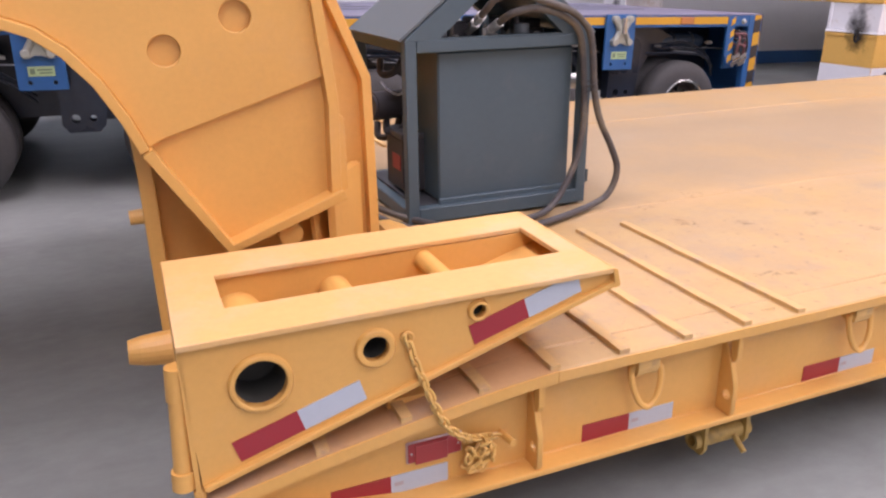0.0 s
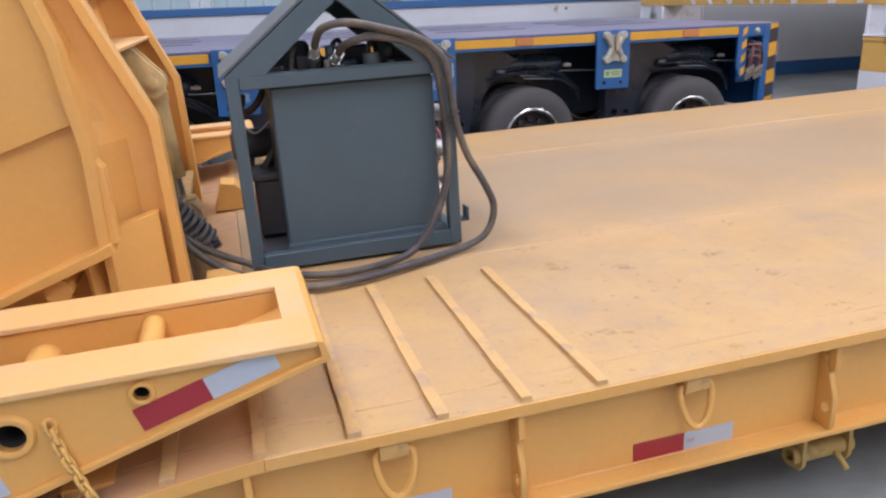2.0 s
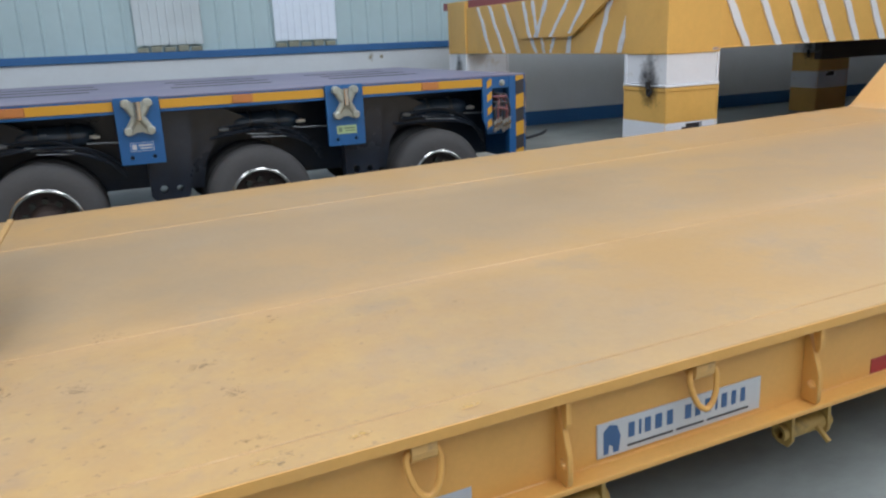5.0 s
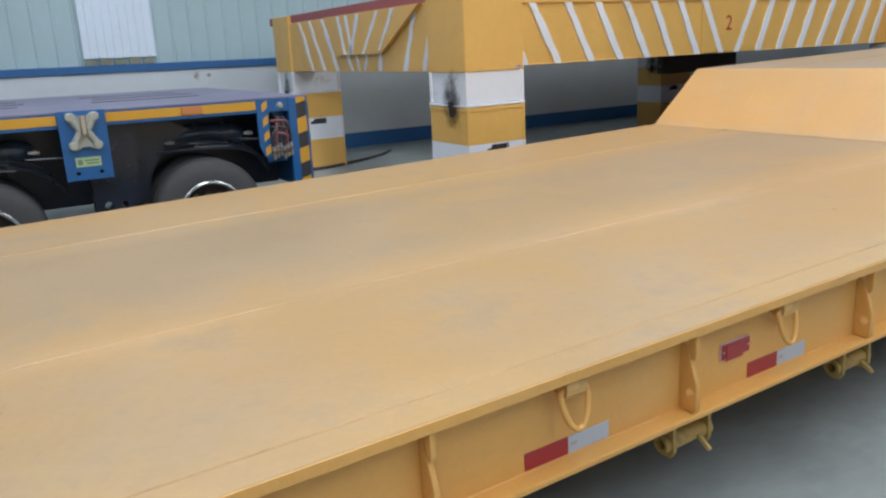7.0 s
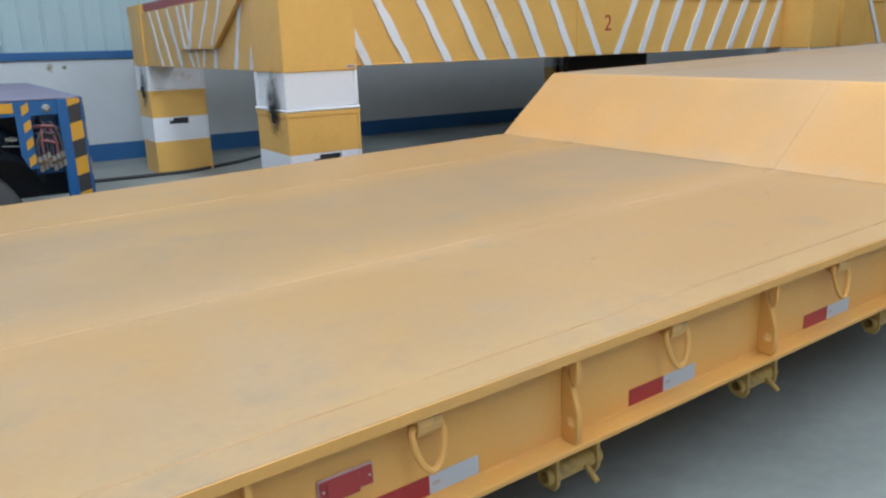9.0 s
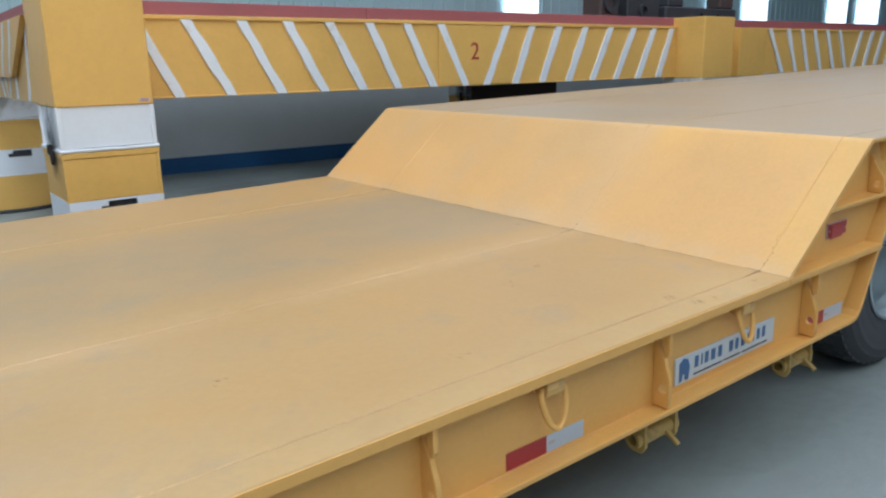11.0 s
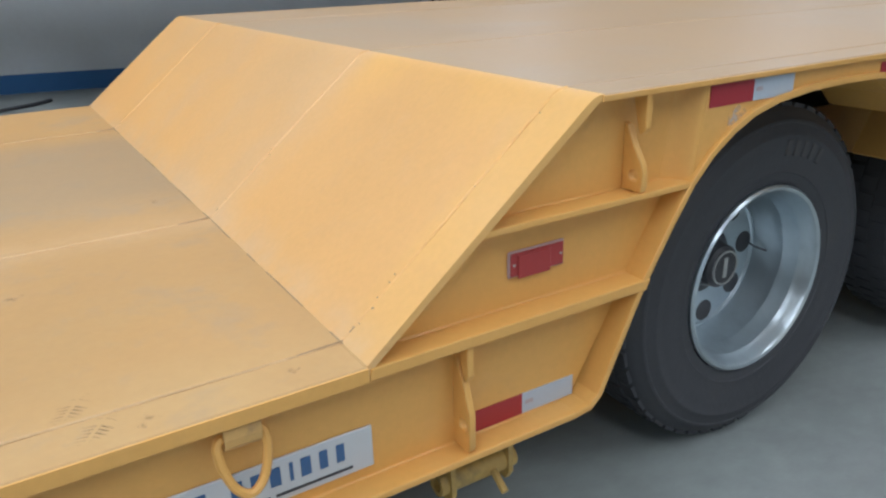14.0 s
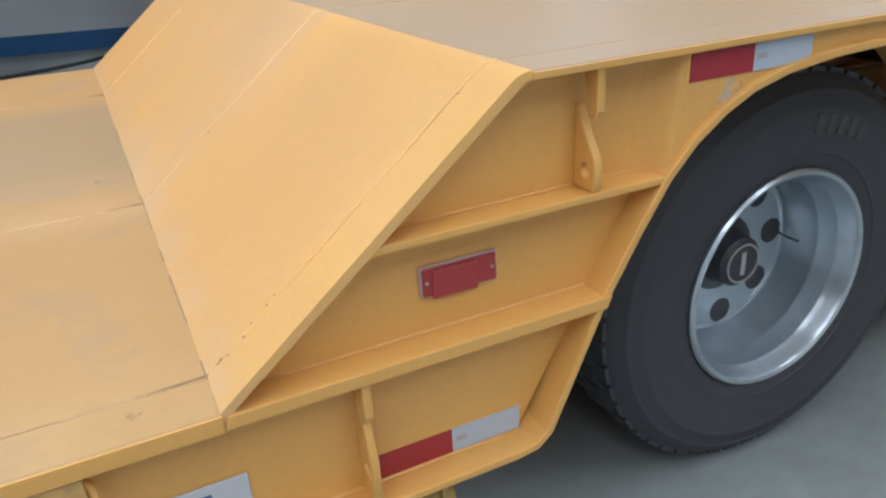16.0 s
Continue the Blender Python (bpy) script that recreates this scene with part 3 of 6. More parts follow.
def mirror_mesh(ob):
    """The same part on the far side."""
    o = ob.copy()
    o.data = ob.data.copy()
    o.data.transform(FLIP)
    o.data.flip_normals()
    scene.collection.objects.link(o)
    o.parent = ob.parent
    return o


RIBS = [-7.29, -6.686, -5.82, -4.956, -4.095, -3.228, -2.362, -1.498, -0.636, 0.223]
bm = B()
prism(bm, [(-8.05, 0.56), (-7.6, 0.487), (0.53, 0.487), (0.675, 0.733), (-7.25, 0.733), (-7.476, 0.712), (-7.836, 0.655), (-8.05, 0.612)], "y", 0.06, 0.07)
web = part("side_web", bm, YELLOW, trailer)
bm = B()
prism(bm, [(0.014, 0.7585), (0.69, 0.7585), (0.82, 0.955), (0.84, 1.168), (0.522, 1.168)], "y", 0.06, 0.07)
mid = part("step_web", bm, YELLOW, trailer)
bm = B()
prism(bm, strip_loop([(-8.05, 0.545), (-7.6, 0.472), (0.5, 0.468), (0.545, 0.474), (0.575, 0.50), (0.685, 0.735), (0.76, 0.86), (0.82, 0.95), (0.875, 1.007), (0.937, 1.05), (1.0, 1.08), (1.079, 1.10), (1.2, 1.114), (1.34, 1.118), (1.48, 1.116), (1.6, 1.104), (1.70, 1.078), (1.79, 1.03), (1.87, 0.96)], 0.016), "y", 0.0, 0.13)
lip = part("bottom_flange", bm, YELLOW, trailer)
bm = B()
prism(bm, [(0.0045, 0.733), (0.688, 0.733), (0.70, 0.758), (0.0085, 0.758)], "y", -0.0025, 0.075)
shelf_a = part("step_shelf", bm, YELLOW, trailer)
bm = B()
prism(bm, [(0.245, 0.946), (0.815, 0.946), (0.825, 0.96), (0.262, 0.96)], "y", 0.0022, 0.075)
shelf_b = part("step_shelf", bm, YELLOW, trailer)
bm = B()
bend = [(0.0, 0.0595), (0.016, 0.056), (0.030, 0.046), (0.042, 0.033), (0.052, 0.021), (0.062, 0.0145), (0.074, 0.0122), (0.088, 0.0118), (0.088, 0.0195), (0.074, 0.020), (0.062, 0.0235), (0.05, 0.034), (0.03, 0.058), (0.0, 0.0695)]
lv, hv = [[bm.verts.new((x0 + k * u, y, z)) for u, y in bend] for x0, k, z in ((0.765, 0.86, 0.955), (0.80, 0.72, 1.168))]
n_ = len(bend)
fs = [bm.faces.new(lv), bm.faces.new(hv)] + [bm.faces.new((lv[i], lv[(i + 1) % n_], hv[(i + 1) % n_], hv[i])) for i in range(n_)]
bmesh.ops.recalc_face_normals(bm, faces=fs)
slant = part("fender_end", bm, YELLOW, trailer, smooth=True)
WHEELS = [1.36, 2.72, 4.08, 5.44]
ARCH = [(0.70, 0.765), (0.82, 0.955), (0.875, 1.01), (0.937, 1.053), (1.0, 1.082), (1.079, 1.103), (1.2, 1.116), (1.34, 1.12), (1.48, 1.118), (1.6, 1.106), (1.70, 1.08), (1.79, 1.03), (1.87, 0.96)]
bm = B()
prism(bm, strip_loop([(x + 0.004, z - 0.004) for x, z in ARCH], 0.014), "y", 0.13, 0.36)
arch = part("wheel_arch", bm, YELLOW, trailer)
bm = B()
prism(bm, [(x, z + 0.012) for x, z in ARCH[1:]] + [(1.98, 0.97), (2.18, 0.97), (2.18, 1.168), (0.847, 1.168)], "y", 0.012, 0.02)
fender = part("fender_panel", bm, YELLOW, trailer)
for wx in WHEELS[1:]:
    sh = wx - WHEELS[0]
    again(arch, trailer, Matrix.Translation((sh, 0, 0)))
    bm = B()
    prism(bm, strip_loop([(x + sh, z) for x, z in ARCH], 0.014), "y", 0.0, 0.13)
    part("arch_lip", bm, YELLOW, trailer)
    again(fender, trailer, Matrix.Translation((sh, 0, 0)))
for o in (web, mid, lip, shelf_a, shelf_b, slant, arch, fender):
    mirror_mesh(o)

# fillet welds along the webs
for line in ([(-7.6, 0.06, 0.488), (0.5, 0.06, 0.484)], [(0.1, 0.06, 0.759), (0.69, 0.06, 0.759)], [(0.28, 0.06, 0.961), (0.82, 0.06, 0.961)], [(-7.2, 0.06, 0.733), (0.03, 0.06, 0.733)], [(0.57, 0.06, 0.50), (0.685, 0.06, 0.735)], [(0.69, 0.06, 0.762), (0.815, 0.06, 0.945)]):
    part("fillet_weld", bead(line, 0.0032), YELLOW, trailer)

for x, z in ((0.815, 0.956), (0.694, 0.757)):
    part("fillet_weld", rod(B(), (x, 0.005, z), (x + 0.004, 0.12, z), 0.0095, 10), YELLOW, trailer)

# gussets with a finger above and a holed lug below
bm = B()
prism(bm, [(0.003, 0.742), (0.003, 0.668), (0.008, 0.656), (0.018, 0.65), (0.024, 0.66), (0.03, 0.70), (0.045, 0.742)], "x", -0.008, 0.008)
finger0 = finish("gusset_finger", bm, YELLOW)
bm = B()
prism(bm, [(0.06, 0.705), (0.048, 0.705), (0.03, 0.665), (0.006, 0.60), (0.0, 0.58), (0.0, 0.50), (0.008, 0.488), (0.06, 0.488)], "x", -0.008, 0.008, holes=[circle(0.024, 0.548, 0.014, 14)])
lug0 = finish("gusset_lug", bm, YELLOW)
for x in RIBS:
    for me in (finger0, lug0):
        o = new(me.name.split(".")[0], me)
        o.parent, o.matrix_local = trailer, Matrix.Translation((x, 0, 0))
bm = B()
prism(bm, [(0.003, 1.168), (0.003, 1.098), (0.008, 1.088), (0.018, 1.084), (0.024, 1.092), (0.03, 1.12), (0.045, 1.168)], "x", 0.655, 0.671)
part("gusset_finger", bm, YELLOW, trailer)
bm = B()
prism(bm, [(0.06, 1.105), (0.05, 1.10), (0.03, 1.06), (0.004, 1.022), (0.0, 1.006), (0.0, 0.972), (0.006, 0.961), (0.06, 0.961)], "x", 0.652, 0.668, holes=[circle(0.027, 0.995, 0.013, 14)])
part("gusset_lug", bm, YELLOW, trailer)

# lashing rings under the deck's edge
bm = B()
prism(bm, [(0.06, 0.735), (0.014, 0.735), (0.008, 0.722), (0.007, 0.705), (0.011, 0.688), (0.021, 0.677), (0.034, 0.676), (0.044, 0.684), (0.06, 0.69)], "x", -0.031, 0.033)
bracket0 = finish("ring_bracket", bm, RING_STRAP)
pts = [(-0.028, 0.026, 0.702), (-0.038, 0.024, 0.699), (-0.043, 0.018, 0.684), (-0.039, 0.010, 0.65), (-0.024, 0.003, 0.612), (0.0, 0.0, 0.595), (0.024, 0.003, 0.612), (0.039, 0.010, 0.65), (0.043, 0.018, 0.684), (0.038, 0.024, 0.699), (0.028, 0.026, 0.702)]
bm = B()
tube(bm, smooth_path(pts, 5), 0.0085, 8)
ring0 = finish("lashing_ring", bm, YELLOW, True)
for i, x in enumerate((-6.992, -6.24, -5.35, -4.536, -3.682, -2.822, -1.98, -1.122, -0.238)):
    o = new("lashing_ring", ring0)
    o.parent, o.matrix_local = trailer, Matrix.Translation((x + 0.012, 0, 0)) @ pose(0, 0, 0, 0, 0, (i * 37 % 11) - 5)
    b = new("ring_bracket", bracket0)
    b.parent, b.matrix_local = o, pose(0, 0, 0, 0, 0, -((i * 37 % 11) - 5))

# pivot brackets for the outriggers under the side beam
bm = B()
lathe(bm, [(-0.005, 0.028), (0.20, 0.028), (0.20, 0.018), (-0.005, 0.018), (-0.005, 0.028)], (0, 0.12, 0.37), "x", 18)
tube0 = finish("pivot_tube", bm, PIVOT, True)
bm = B()
prism(bm, [(0.09, 0.47), (0.085, 0.35), (0.10, 0.325), (0.14, 0.325), (0.155, 0.35), (0.15, 0.47)], "x", 0.0, 0.012, holes=[circle(0.12, 0.37, 0.017, 14)])
ear0 = finish("pivot_ear", bm, PIVOT)
bm = B()
rod(bm, (0.07, 0.09, 0.37), (0.07, 0.045, 0.34), 0.009, 10)
pin0 = finish("pivot_pin", bm, PIVOT)
for x in RIBS[1:]:
    o = new("pivot_tube", tube0)
    o.parent, o.matrix_local = trailer, Matrix.Translation((x - 0.015, 0.0, -0.03))
    for dx, me in ((0.015, ear0), (0.17, ear0), (0.06, pin0)):
        e = new(me.name.split(".")[0], me)
        e.parent, e.matrix_local = o, Matrix.Translation((dx, 0, 0))

# reflector tapes, side lamps, makers' plates
def tape(x, z, parent=trailer, y=0.06, ang=0.0, length=0.144, high=0.05):
    for k, mat in ((0, RED), (1, WHITE_TAPE)):
        bm = B()
        box(bm, (k - 1) * length, k * length, y - 0.0022, y, 0, high)
        strip_ = part("reflector_tape", bm, mat, parent, "red reflector tape" if k == 0 else "white reflector tape", at=pose(x, 0, z, 0, -ang, 0))
        if k:
            bm = B()
            box(bm, 0.008, 0.03, y - 0.0028, y - 0.002, high * 0.42, high * 0.62)
            part("tape_mark", bm, TAPE_MARK, strip_, "faint stamp")


for x in (-7.655, -6.988, -6.225, -5.35, -3.66, -2.79, -1.967, -1.095):
    tape(x, 0.492)
tape(0.392, 0.490)
tape(0.995, 1.115, y=0.012, length=0.143, high=0.048)
tape(1.64, 1.115, y=0.012, length=0.14, high=0.04)


def side_lamp(x0, x1, z0, z1, tilt=0.0):
    bm = B()
    box(bm, x0, x1, 0.0535, 0.06, z0, z1, 0.003)
    base = part("side_lamp", bm, LAMP_BASE, trailer, "red side marker lamp on a pale base")
    bm = B()
    box(bm, x0 + 0.004, x1 - 0.004, 0.0505, 0.054, z0 + 0.004, z1 - 0.004, 0.002)
    part("lens_plate", bm, RED_LENS, base, "red lens plate")
    bm = B()
    w = x1 - x0
    box(bm, x0 + 0.14 * w, x0 + 0.72 * w, 0.0465, 0.051, z0 - 0.002, z1 - 0.008, 0.002)
    part("lens", bm, RED_LENS, base, "boxy red lens")
    for sx in (x0 + 0.012, x1 - 0.012):
        part("screw", rod(B(), (sx, 0.049, (z0 + z1) / 2), (sx, 0.051, (z0 + z1) / 2), 0.003, 8), ZINC, base)


side_lamp(-7.617, -7.475, 0.566, 0.625)
side_lamp(-3.07, -2.935, 0.586, 0.642)
side_lamp(0.349, 0.494, 0.824, 0.882)


def maker_plate(x0, x1, z0, z1):
    bm = B()
    box(bm, x0, x1, 0.054, 0.06, z0, z1, 0.002)
    plate = part("maker_plate", bm, SIGN_WHITE, trailer, "white maker's plate with blue bars")
    w, h = x1 - x0, z1 - z0
    bm = B()
    prism(bm, [(x0 + w * u, z0 + h * v) for u, v in ((0.035, 0.1), (0.06, 0.1), (0.065, 0.35), (0.085, 0.3), (0.09, 0.1), (0.12, 0.1), (0.13, 0.55), (0.11, 0.85), (0.07, 0.92), (0.035, 0.75))], "y", 0.0525, 0.054)
    part("plate_emblem", bm, SIGN_BLUE, plate)
    letters = [0.17, 0.235, 0.265, 0.325, 0.395, 0.505, 0.57, 0.63, 0.70, 0.735, 0.80, 0.86]
    widths = [0.05, 0.018, 0.05, 0.058, 0.052, 0.055, 0.045, 0.052, 0.018, 0.05, 0.042, 0.042]
    for u, wd in zip(letters, widths):
        bm = B()
        box(bm, x0 + w * (u + 0.12 * wd), x0 + w * (u + 0.8 * wd), 0.0525, 0.054, z0 + 0.40 * h, z0 + 0.82 * h)
        part("plate_bar", bm, SIGN_BLUE, plate)
    for u, wd in ((0.17, 0.27), (0.46, 0.17), (0.65, 0.27)):
        bm = B()
        box(bm, x0 + w * u, x0 + w * (u + wd), 0.0525, 0.054, z0 + 0.14 * h, z0 + 0.20 * h)
        part("plate_bar", bm, DARK, plate)


maker_plate(-4.839, -4.272, 0.503, 0.606)
maker_plate(-0.541, 0.027, 0.511, 0.603)

# underframe
for y in (0.99, 2.25):
    bm = B()
    box(bm, -7.9, 8.0, y - 0.01, y + 0.01, 0.36, 0.74)
    box(bm, -7.9, 8.0, y - 0.09, y + 0.09, 0.335, 0.36)
    part("main_beam", bm, YELLOW, trailer)
for x in (-7.6, -6.3, -5.0, -3.7, -2.4, -1.1, 0.2):
    bm = B()
    box(bm, x - 0.05, x + 0.05, 0.075, W - 0.075, 0.5, 0.735)
    part("cross_beam", bm, YELLOW, trailer)
bm = B()
box(bm, -8.085, -8.062, 0.02, W - 0.02, 0.36, 0.66, 0.004)
part("nose_plate", bm, YELLOW, trailer)
for x in WHEELS:
    part("axle", rod(B(), (x, 0.4, 0.52), (x, W - 0.4, 0.52), 0.07, 18), BLACK, trailer)


# road wheels
def tyre_mesh():
    bm = B()
    lathe(bm, [(0.045, 0.277), (0.02, 0.28), (0.008, 0.296), (0.005, 0.321), (0.002, 0.324), (0.002, 0.33), (0.003, 0.333), (-0.002, 0.36), (-0.006, 0.40), (-0.005, 0.424), (-0.0065, 0.427), (-0.006, 0.433), (-0.003, 0.437), (0.003, 0.462), (0.001, 0.465), (0.003, 0.472), (0.008, 0.476), (0.016, 0.485), (0.03, 0.502), (0.05, 0.512), (0.145, 0.517), (0.24, 0.512), (0.26, 0.50), (0.285, 0.45), (0.29, 0.38), (0.26, 0.277)], (0, 0, 0), "y", 72)
    return finish("tyre", bm, RUBBER, True)


def rim_mesh():
    bm = B()
    lathe(bm, [(0.06, 0.278), (0.025, 0.283), (0.004, 0.287), (-0.003, 0.281), (0.001, 0.272), (0.010, 0.267), (0.032, 0.264), (0.046, 0.256), (0.052, 0.254), (0.082, 0.252), (0.096, 0.245), (0.105, 0.244), (0.142, 0.242), (0.150, 0.238), (0.200, 0.237), (0.205, 0.234), (0.204, 0.228), (0.197, 0.225), (0.196, 0.220), (0.204, 0.216), (0.204, 0.10), (0.204, 0.0)], (0, 0, 0), "y", 72)
    return finish("rim", bm, STEEL, True)


tyre0, rim0 = tyre_mesh(), rim_mesh()
# black disc paints the shade of a hand hole; the rim isn't cut
bm = B()
lathe(bm, [(0.190, 0.036), (0.1848, 0.036), (0.1852, 0.034), (0.1852, 0.0)], (0.182, 0, 0), "y", 22)
hole0 = finish("hand_hole", bm, BLACK, True)
bm = B()
lathe(bm, [(0.195, 0.108), (0.183, 0.105), (0.176, 0.092), (0.168, 0.078), (0.150, 0.072), (0.118, 0.068), (0.112, 0.062), (0.108, 0.059), (0.106, 0.0)], (0, 0, 0), "y", 32)
hub0 = finish("hub", bm, BLACK, True)
bm = B()
lathe(bm, [(0.1075, 0.055), (0.1035, 0.055), (0.1035, 0.050), (0.1075, 0.050)], (0, 0, 0), "y", 32)
ring1 = finish("hub_ring", bm, ZINC, True)
bm = B()
box(bm, -0.008, 0.008, 0.1038, 0.1075, -0.032, 0.032)
bar1 = finish("hub_bar", bm, ZINC, False)
bm = B()
tube(bm, smooth_path([(0.200, 0.185, 0.018), (0.212, 0.162, 0.006), (0.232, 0.13, -0.004)], 4), 0.0035, 6)
valve0 = finish("valve_stem", bm, DARK, True)
bm = B()
for i in range(52):
    a0 = 2 * math.pi * i / 52
    for d0, d1, off in ((0.034, 0.075, 0.0), (0.085, 0.14, 0.5), (0.15, 0.205, 0.0), (0.215, 0.272, 0.5)):
        m = Matrix.Rotation(-(a0 + off * 2 * math.pi / 52), 4, "Y") @ Matrix.Translation((0.510 if 0.05 < d0 < 0.21 else 0.505, 0, 0))
        box(bm, -0.012, 0.0095, d0, d1, -0.023, 0.023, 0.0, m)
tread0 = finish("tread", bm, RUBBER, False)
bm = B()
box(bm, 0.372, 0.418, -0.0085, -0.002, -0.011, 0.011, 0.002)
mark0 = finish("sidewall_bar", bm, DUSTY_RUBBER, False)


def road_wheel(at, spin):
    w = new("tyre", tyre0)
    w.parent, w.matrix_local = trailer, at @ Matrix.Rotation(radians(spin), 4, "Y")
    for me in (rim0, hub0, ring1, bar1, valve0, tread0):
        o = new(me.name.split(".")[0], me)
        o.parent = w
        if me in (hub0, ring1, bar1, valve0):
            o.matrix_local = Matrix.Translation((0, 0.018, 0))
    for k in range(5):
        o = new("sidewall_bar", mark0)
        o.parent, o.matrix_local = w, Matrix.Rotation(-radians(84 - 5.6 * k), 4, "Y")
    for me, n in ((hole0, 8),):
        for k in range(n):
            o = new(me.name.split(".")[0], me)
            o.parent, o.matrix_local = w, Matrix.Translation((0, 0.018, 0)) @ Matrix.Rotation(-2 * math.pi * (k + 1.155) / n, 4, "Y")
    return w


for i, x in enumerate(WHEELS):
    road_wheel(Matrix.Translation((x + 0.017, 0.187, 0.513)) @ Matrix.Diagonal((1.015, 1, 1.015, 1)), 0 if i == 0 else 47 * i)
    road_wheel(Matrix.Translation((x, W - 0.195, 0.513)) @ Matrix.Rotation(math.pi, 4, "Z"), 31 * i)


# folding loading ramp on the deck nose, one a side
def loading_ramp(mirror):
    slope = lambda x: 0.665 + 0.30 * (x + 8.05)  # underside of the sole plate
    bm = B()
    prism(bm, [(-8.08, 0.003), (-7.112, 0.003), (-7.112, 0.478), (-8.08, 0.478)], "z", 0.985, 0.999, holes=[[(-7.972, 0.145), (-7.972, 0.337), (-7.172, 0.35), (-7.172, 0.147)]])
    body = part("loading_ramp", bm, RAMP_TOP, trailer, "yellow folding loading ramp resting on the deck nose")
    made = [body]

    def sub(name, bm_, mat=YELLOW, label="", smooth=None):
        o = part(name, bm_, mat, body, label, smooth)
        made.append(o)
        return o

    PIPES = ((-7.93, 0.881, 0.052, 0.0125), (-7.69, 0.908, 0.029, 0.0155), (-7.452, 0.95, 0.0155, 0.010))
    holes = [circle(cx, cz, r, 28) for cx, cz, r, _ in PIPES]
    for y0 in (0.018, 0.452):
        bm = B()
        prism(bm, [(-8.079, 0.984), (-7.115, 0.984), (-7.102, slope(-7.102) + 0.01), (-8.066, slope(-8.066) + 0.01)], "y", y0, y0 + 0.012, holes=holes)
        sub("ramp_side", bm, smooth=False)
    for y0 in (0.128, 0.35):
        bm = B()
        prism(bm, [(-8.05, 0.983), (-7.12, 0.983), (-7.12, slope(-7.12) + 0.01), (-8.05, slope(-8.05) + 0.01)], "y", y0, y0 + 0.01)
        sub("ramp_rib", bm)
    bm = B()
    prism(bm, [(-8.06, slope(-8.06)), (-7.095, slope(-7.095)), (-7.10, slope(-7.10) + 0.014), (-8.065, slope(-8.065) + 0.014)], "y", 0.004, 0.478)
    sub("ramp_floor", bm)
    bm = B()
    box(bm, -8.08, -8.07, 0.018, 0.464, slope(-8.07), 0.984)
    sub("ramp_end", bm)
    bm = B()
    prism(bm, [(-7.1125, 0.9985), (-7.101, 0.994), (-7.091, slope(-7.095) + 0.004), (-7.094, slope(-7.095) - 0.001), (-7.106, slope(-7.106))], "y", 0.0026, 0.4784)
    sub("ramp_tip", bm)
    for cx, cz, r, wall in PIPES:
        bm = B()
        lathe(bm, [(0.010, r), (0.008, r + 0.3 * wall), (0.009, r + 0.75 * wall), (0.013, r + wall), (0.019, r + wall * 1.08)], (cx, 0, cz), "y", 28)
        lathe(bm, [(0.010, r), (0.03, r)], (cx, 0, cz), "y", 28)
        lathe(bm, [(0.02, r + 0.010), (0.46, r + 0.010)], (cx, 0, cz), "y", 28)
        sub("cross_pipe", bm, smooth=True)
        # near-black lining and plug paint the shade inside the open pipe
        bm = B()
        lathe(bm, [(0.03, r), (0.124, r), (0.124, 0.0)], (cx, 0, cz), "y", 28)
        sub("pipe_bore", bm, VOID_BLACK, "near-black lining painting the shade inside the pipe", True)
    a = math.degrees(math.atan(0.30))
    for x in (-7.85, -7.325):
        for k, mat in ((0, RED), (1, WHITE_TAPE)):
            bm = B()
            box(bm, (k - 1) * 0.142, k * 0.142, 0.0155, 0.018, 0, 0.05)
            bmesh.ops.transform(bm, matrix=pose(x, 0, slope(x) + 0.026, 0, -a, 0), verts=bm.verts)
            sub("reflector_tape", bm, mat, "red reflector tape" if k == 0 else "white reflector tape")
    bm = B()
    rod(bm, (-8.100, 0.038, 0.672), (-8.084, 0.045, 0.934), 0.019, 18)
    rod(bm, (-8.101, 0.036, 0.668), (-8.0985, 0.038, 0.708), 0.0235, 18)
    rod(bm, (-8.102, 0.036, 0.662), (-8.101, 0.036, 0.669), 0.015, 6)
    rod(bm, (-8.088, 0.043, 0.868), (-8.0835, 0.045, 0.938), 0.0225, 18)
    sub("hinge_pin", bm)
    if mirror:
        for o in made:
            o.data = o.data.copy()
            o.data.transform(FLIP)
            o.data.flip_normals()


loading_ramp(False)
loading_ramp(True)

# chain hung from the ramp, its end bunched on a peg of the side beam
chain = thing("lifting_chain", "yellow-painted steel chain hanging from the loading ramp", "chain", at=LEVEL)
bm = B()
ringpts = [(0.008 * math.copysign(1, math.cos(a)) * (1 if abs(math.cos(a)) > 0.5 else 0) + 0.0075 * math.cos(a), 0.0082 * math.sin(a), 0) for a in [2 * math.pi * k / 14 for k in range(14)]]
tube(bm, ringpts, 0.0038, 6, closed=True)
link0 = finish("link", bm, CHAIN, True)
line = smooth_path([(-7.619, 0.010, 0.915), (-7.608, 0.002, 0.866), (-7.582, -0.008, 0.79), (-7.552, -0.010, 0.712), (-7.515, -0.004, 0.662), (-7.468, 0.02, 0.622), (-7.43, 0.038, 0.604), (-7.385, 0.042, 0.592)], 24)
dist, nxt, k = 0.0, 0.0, 0
for p, q in zip(line, line[1:]):
    dist += (q - p).length
    if dist >= nxt:
        o = new("link", link0)
        o.parent = chain
        o.matrix_local = Matrix.Translation(p) @ (q - p).to_track_quat("X", "Z").to_matrix().to_4x4() @ Matrix.Rotation(radians(90 * (k % 2) + 20), 4, "X")
        nxt += 0.0205
        k += 1
rnd = random.Random(9)
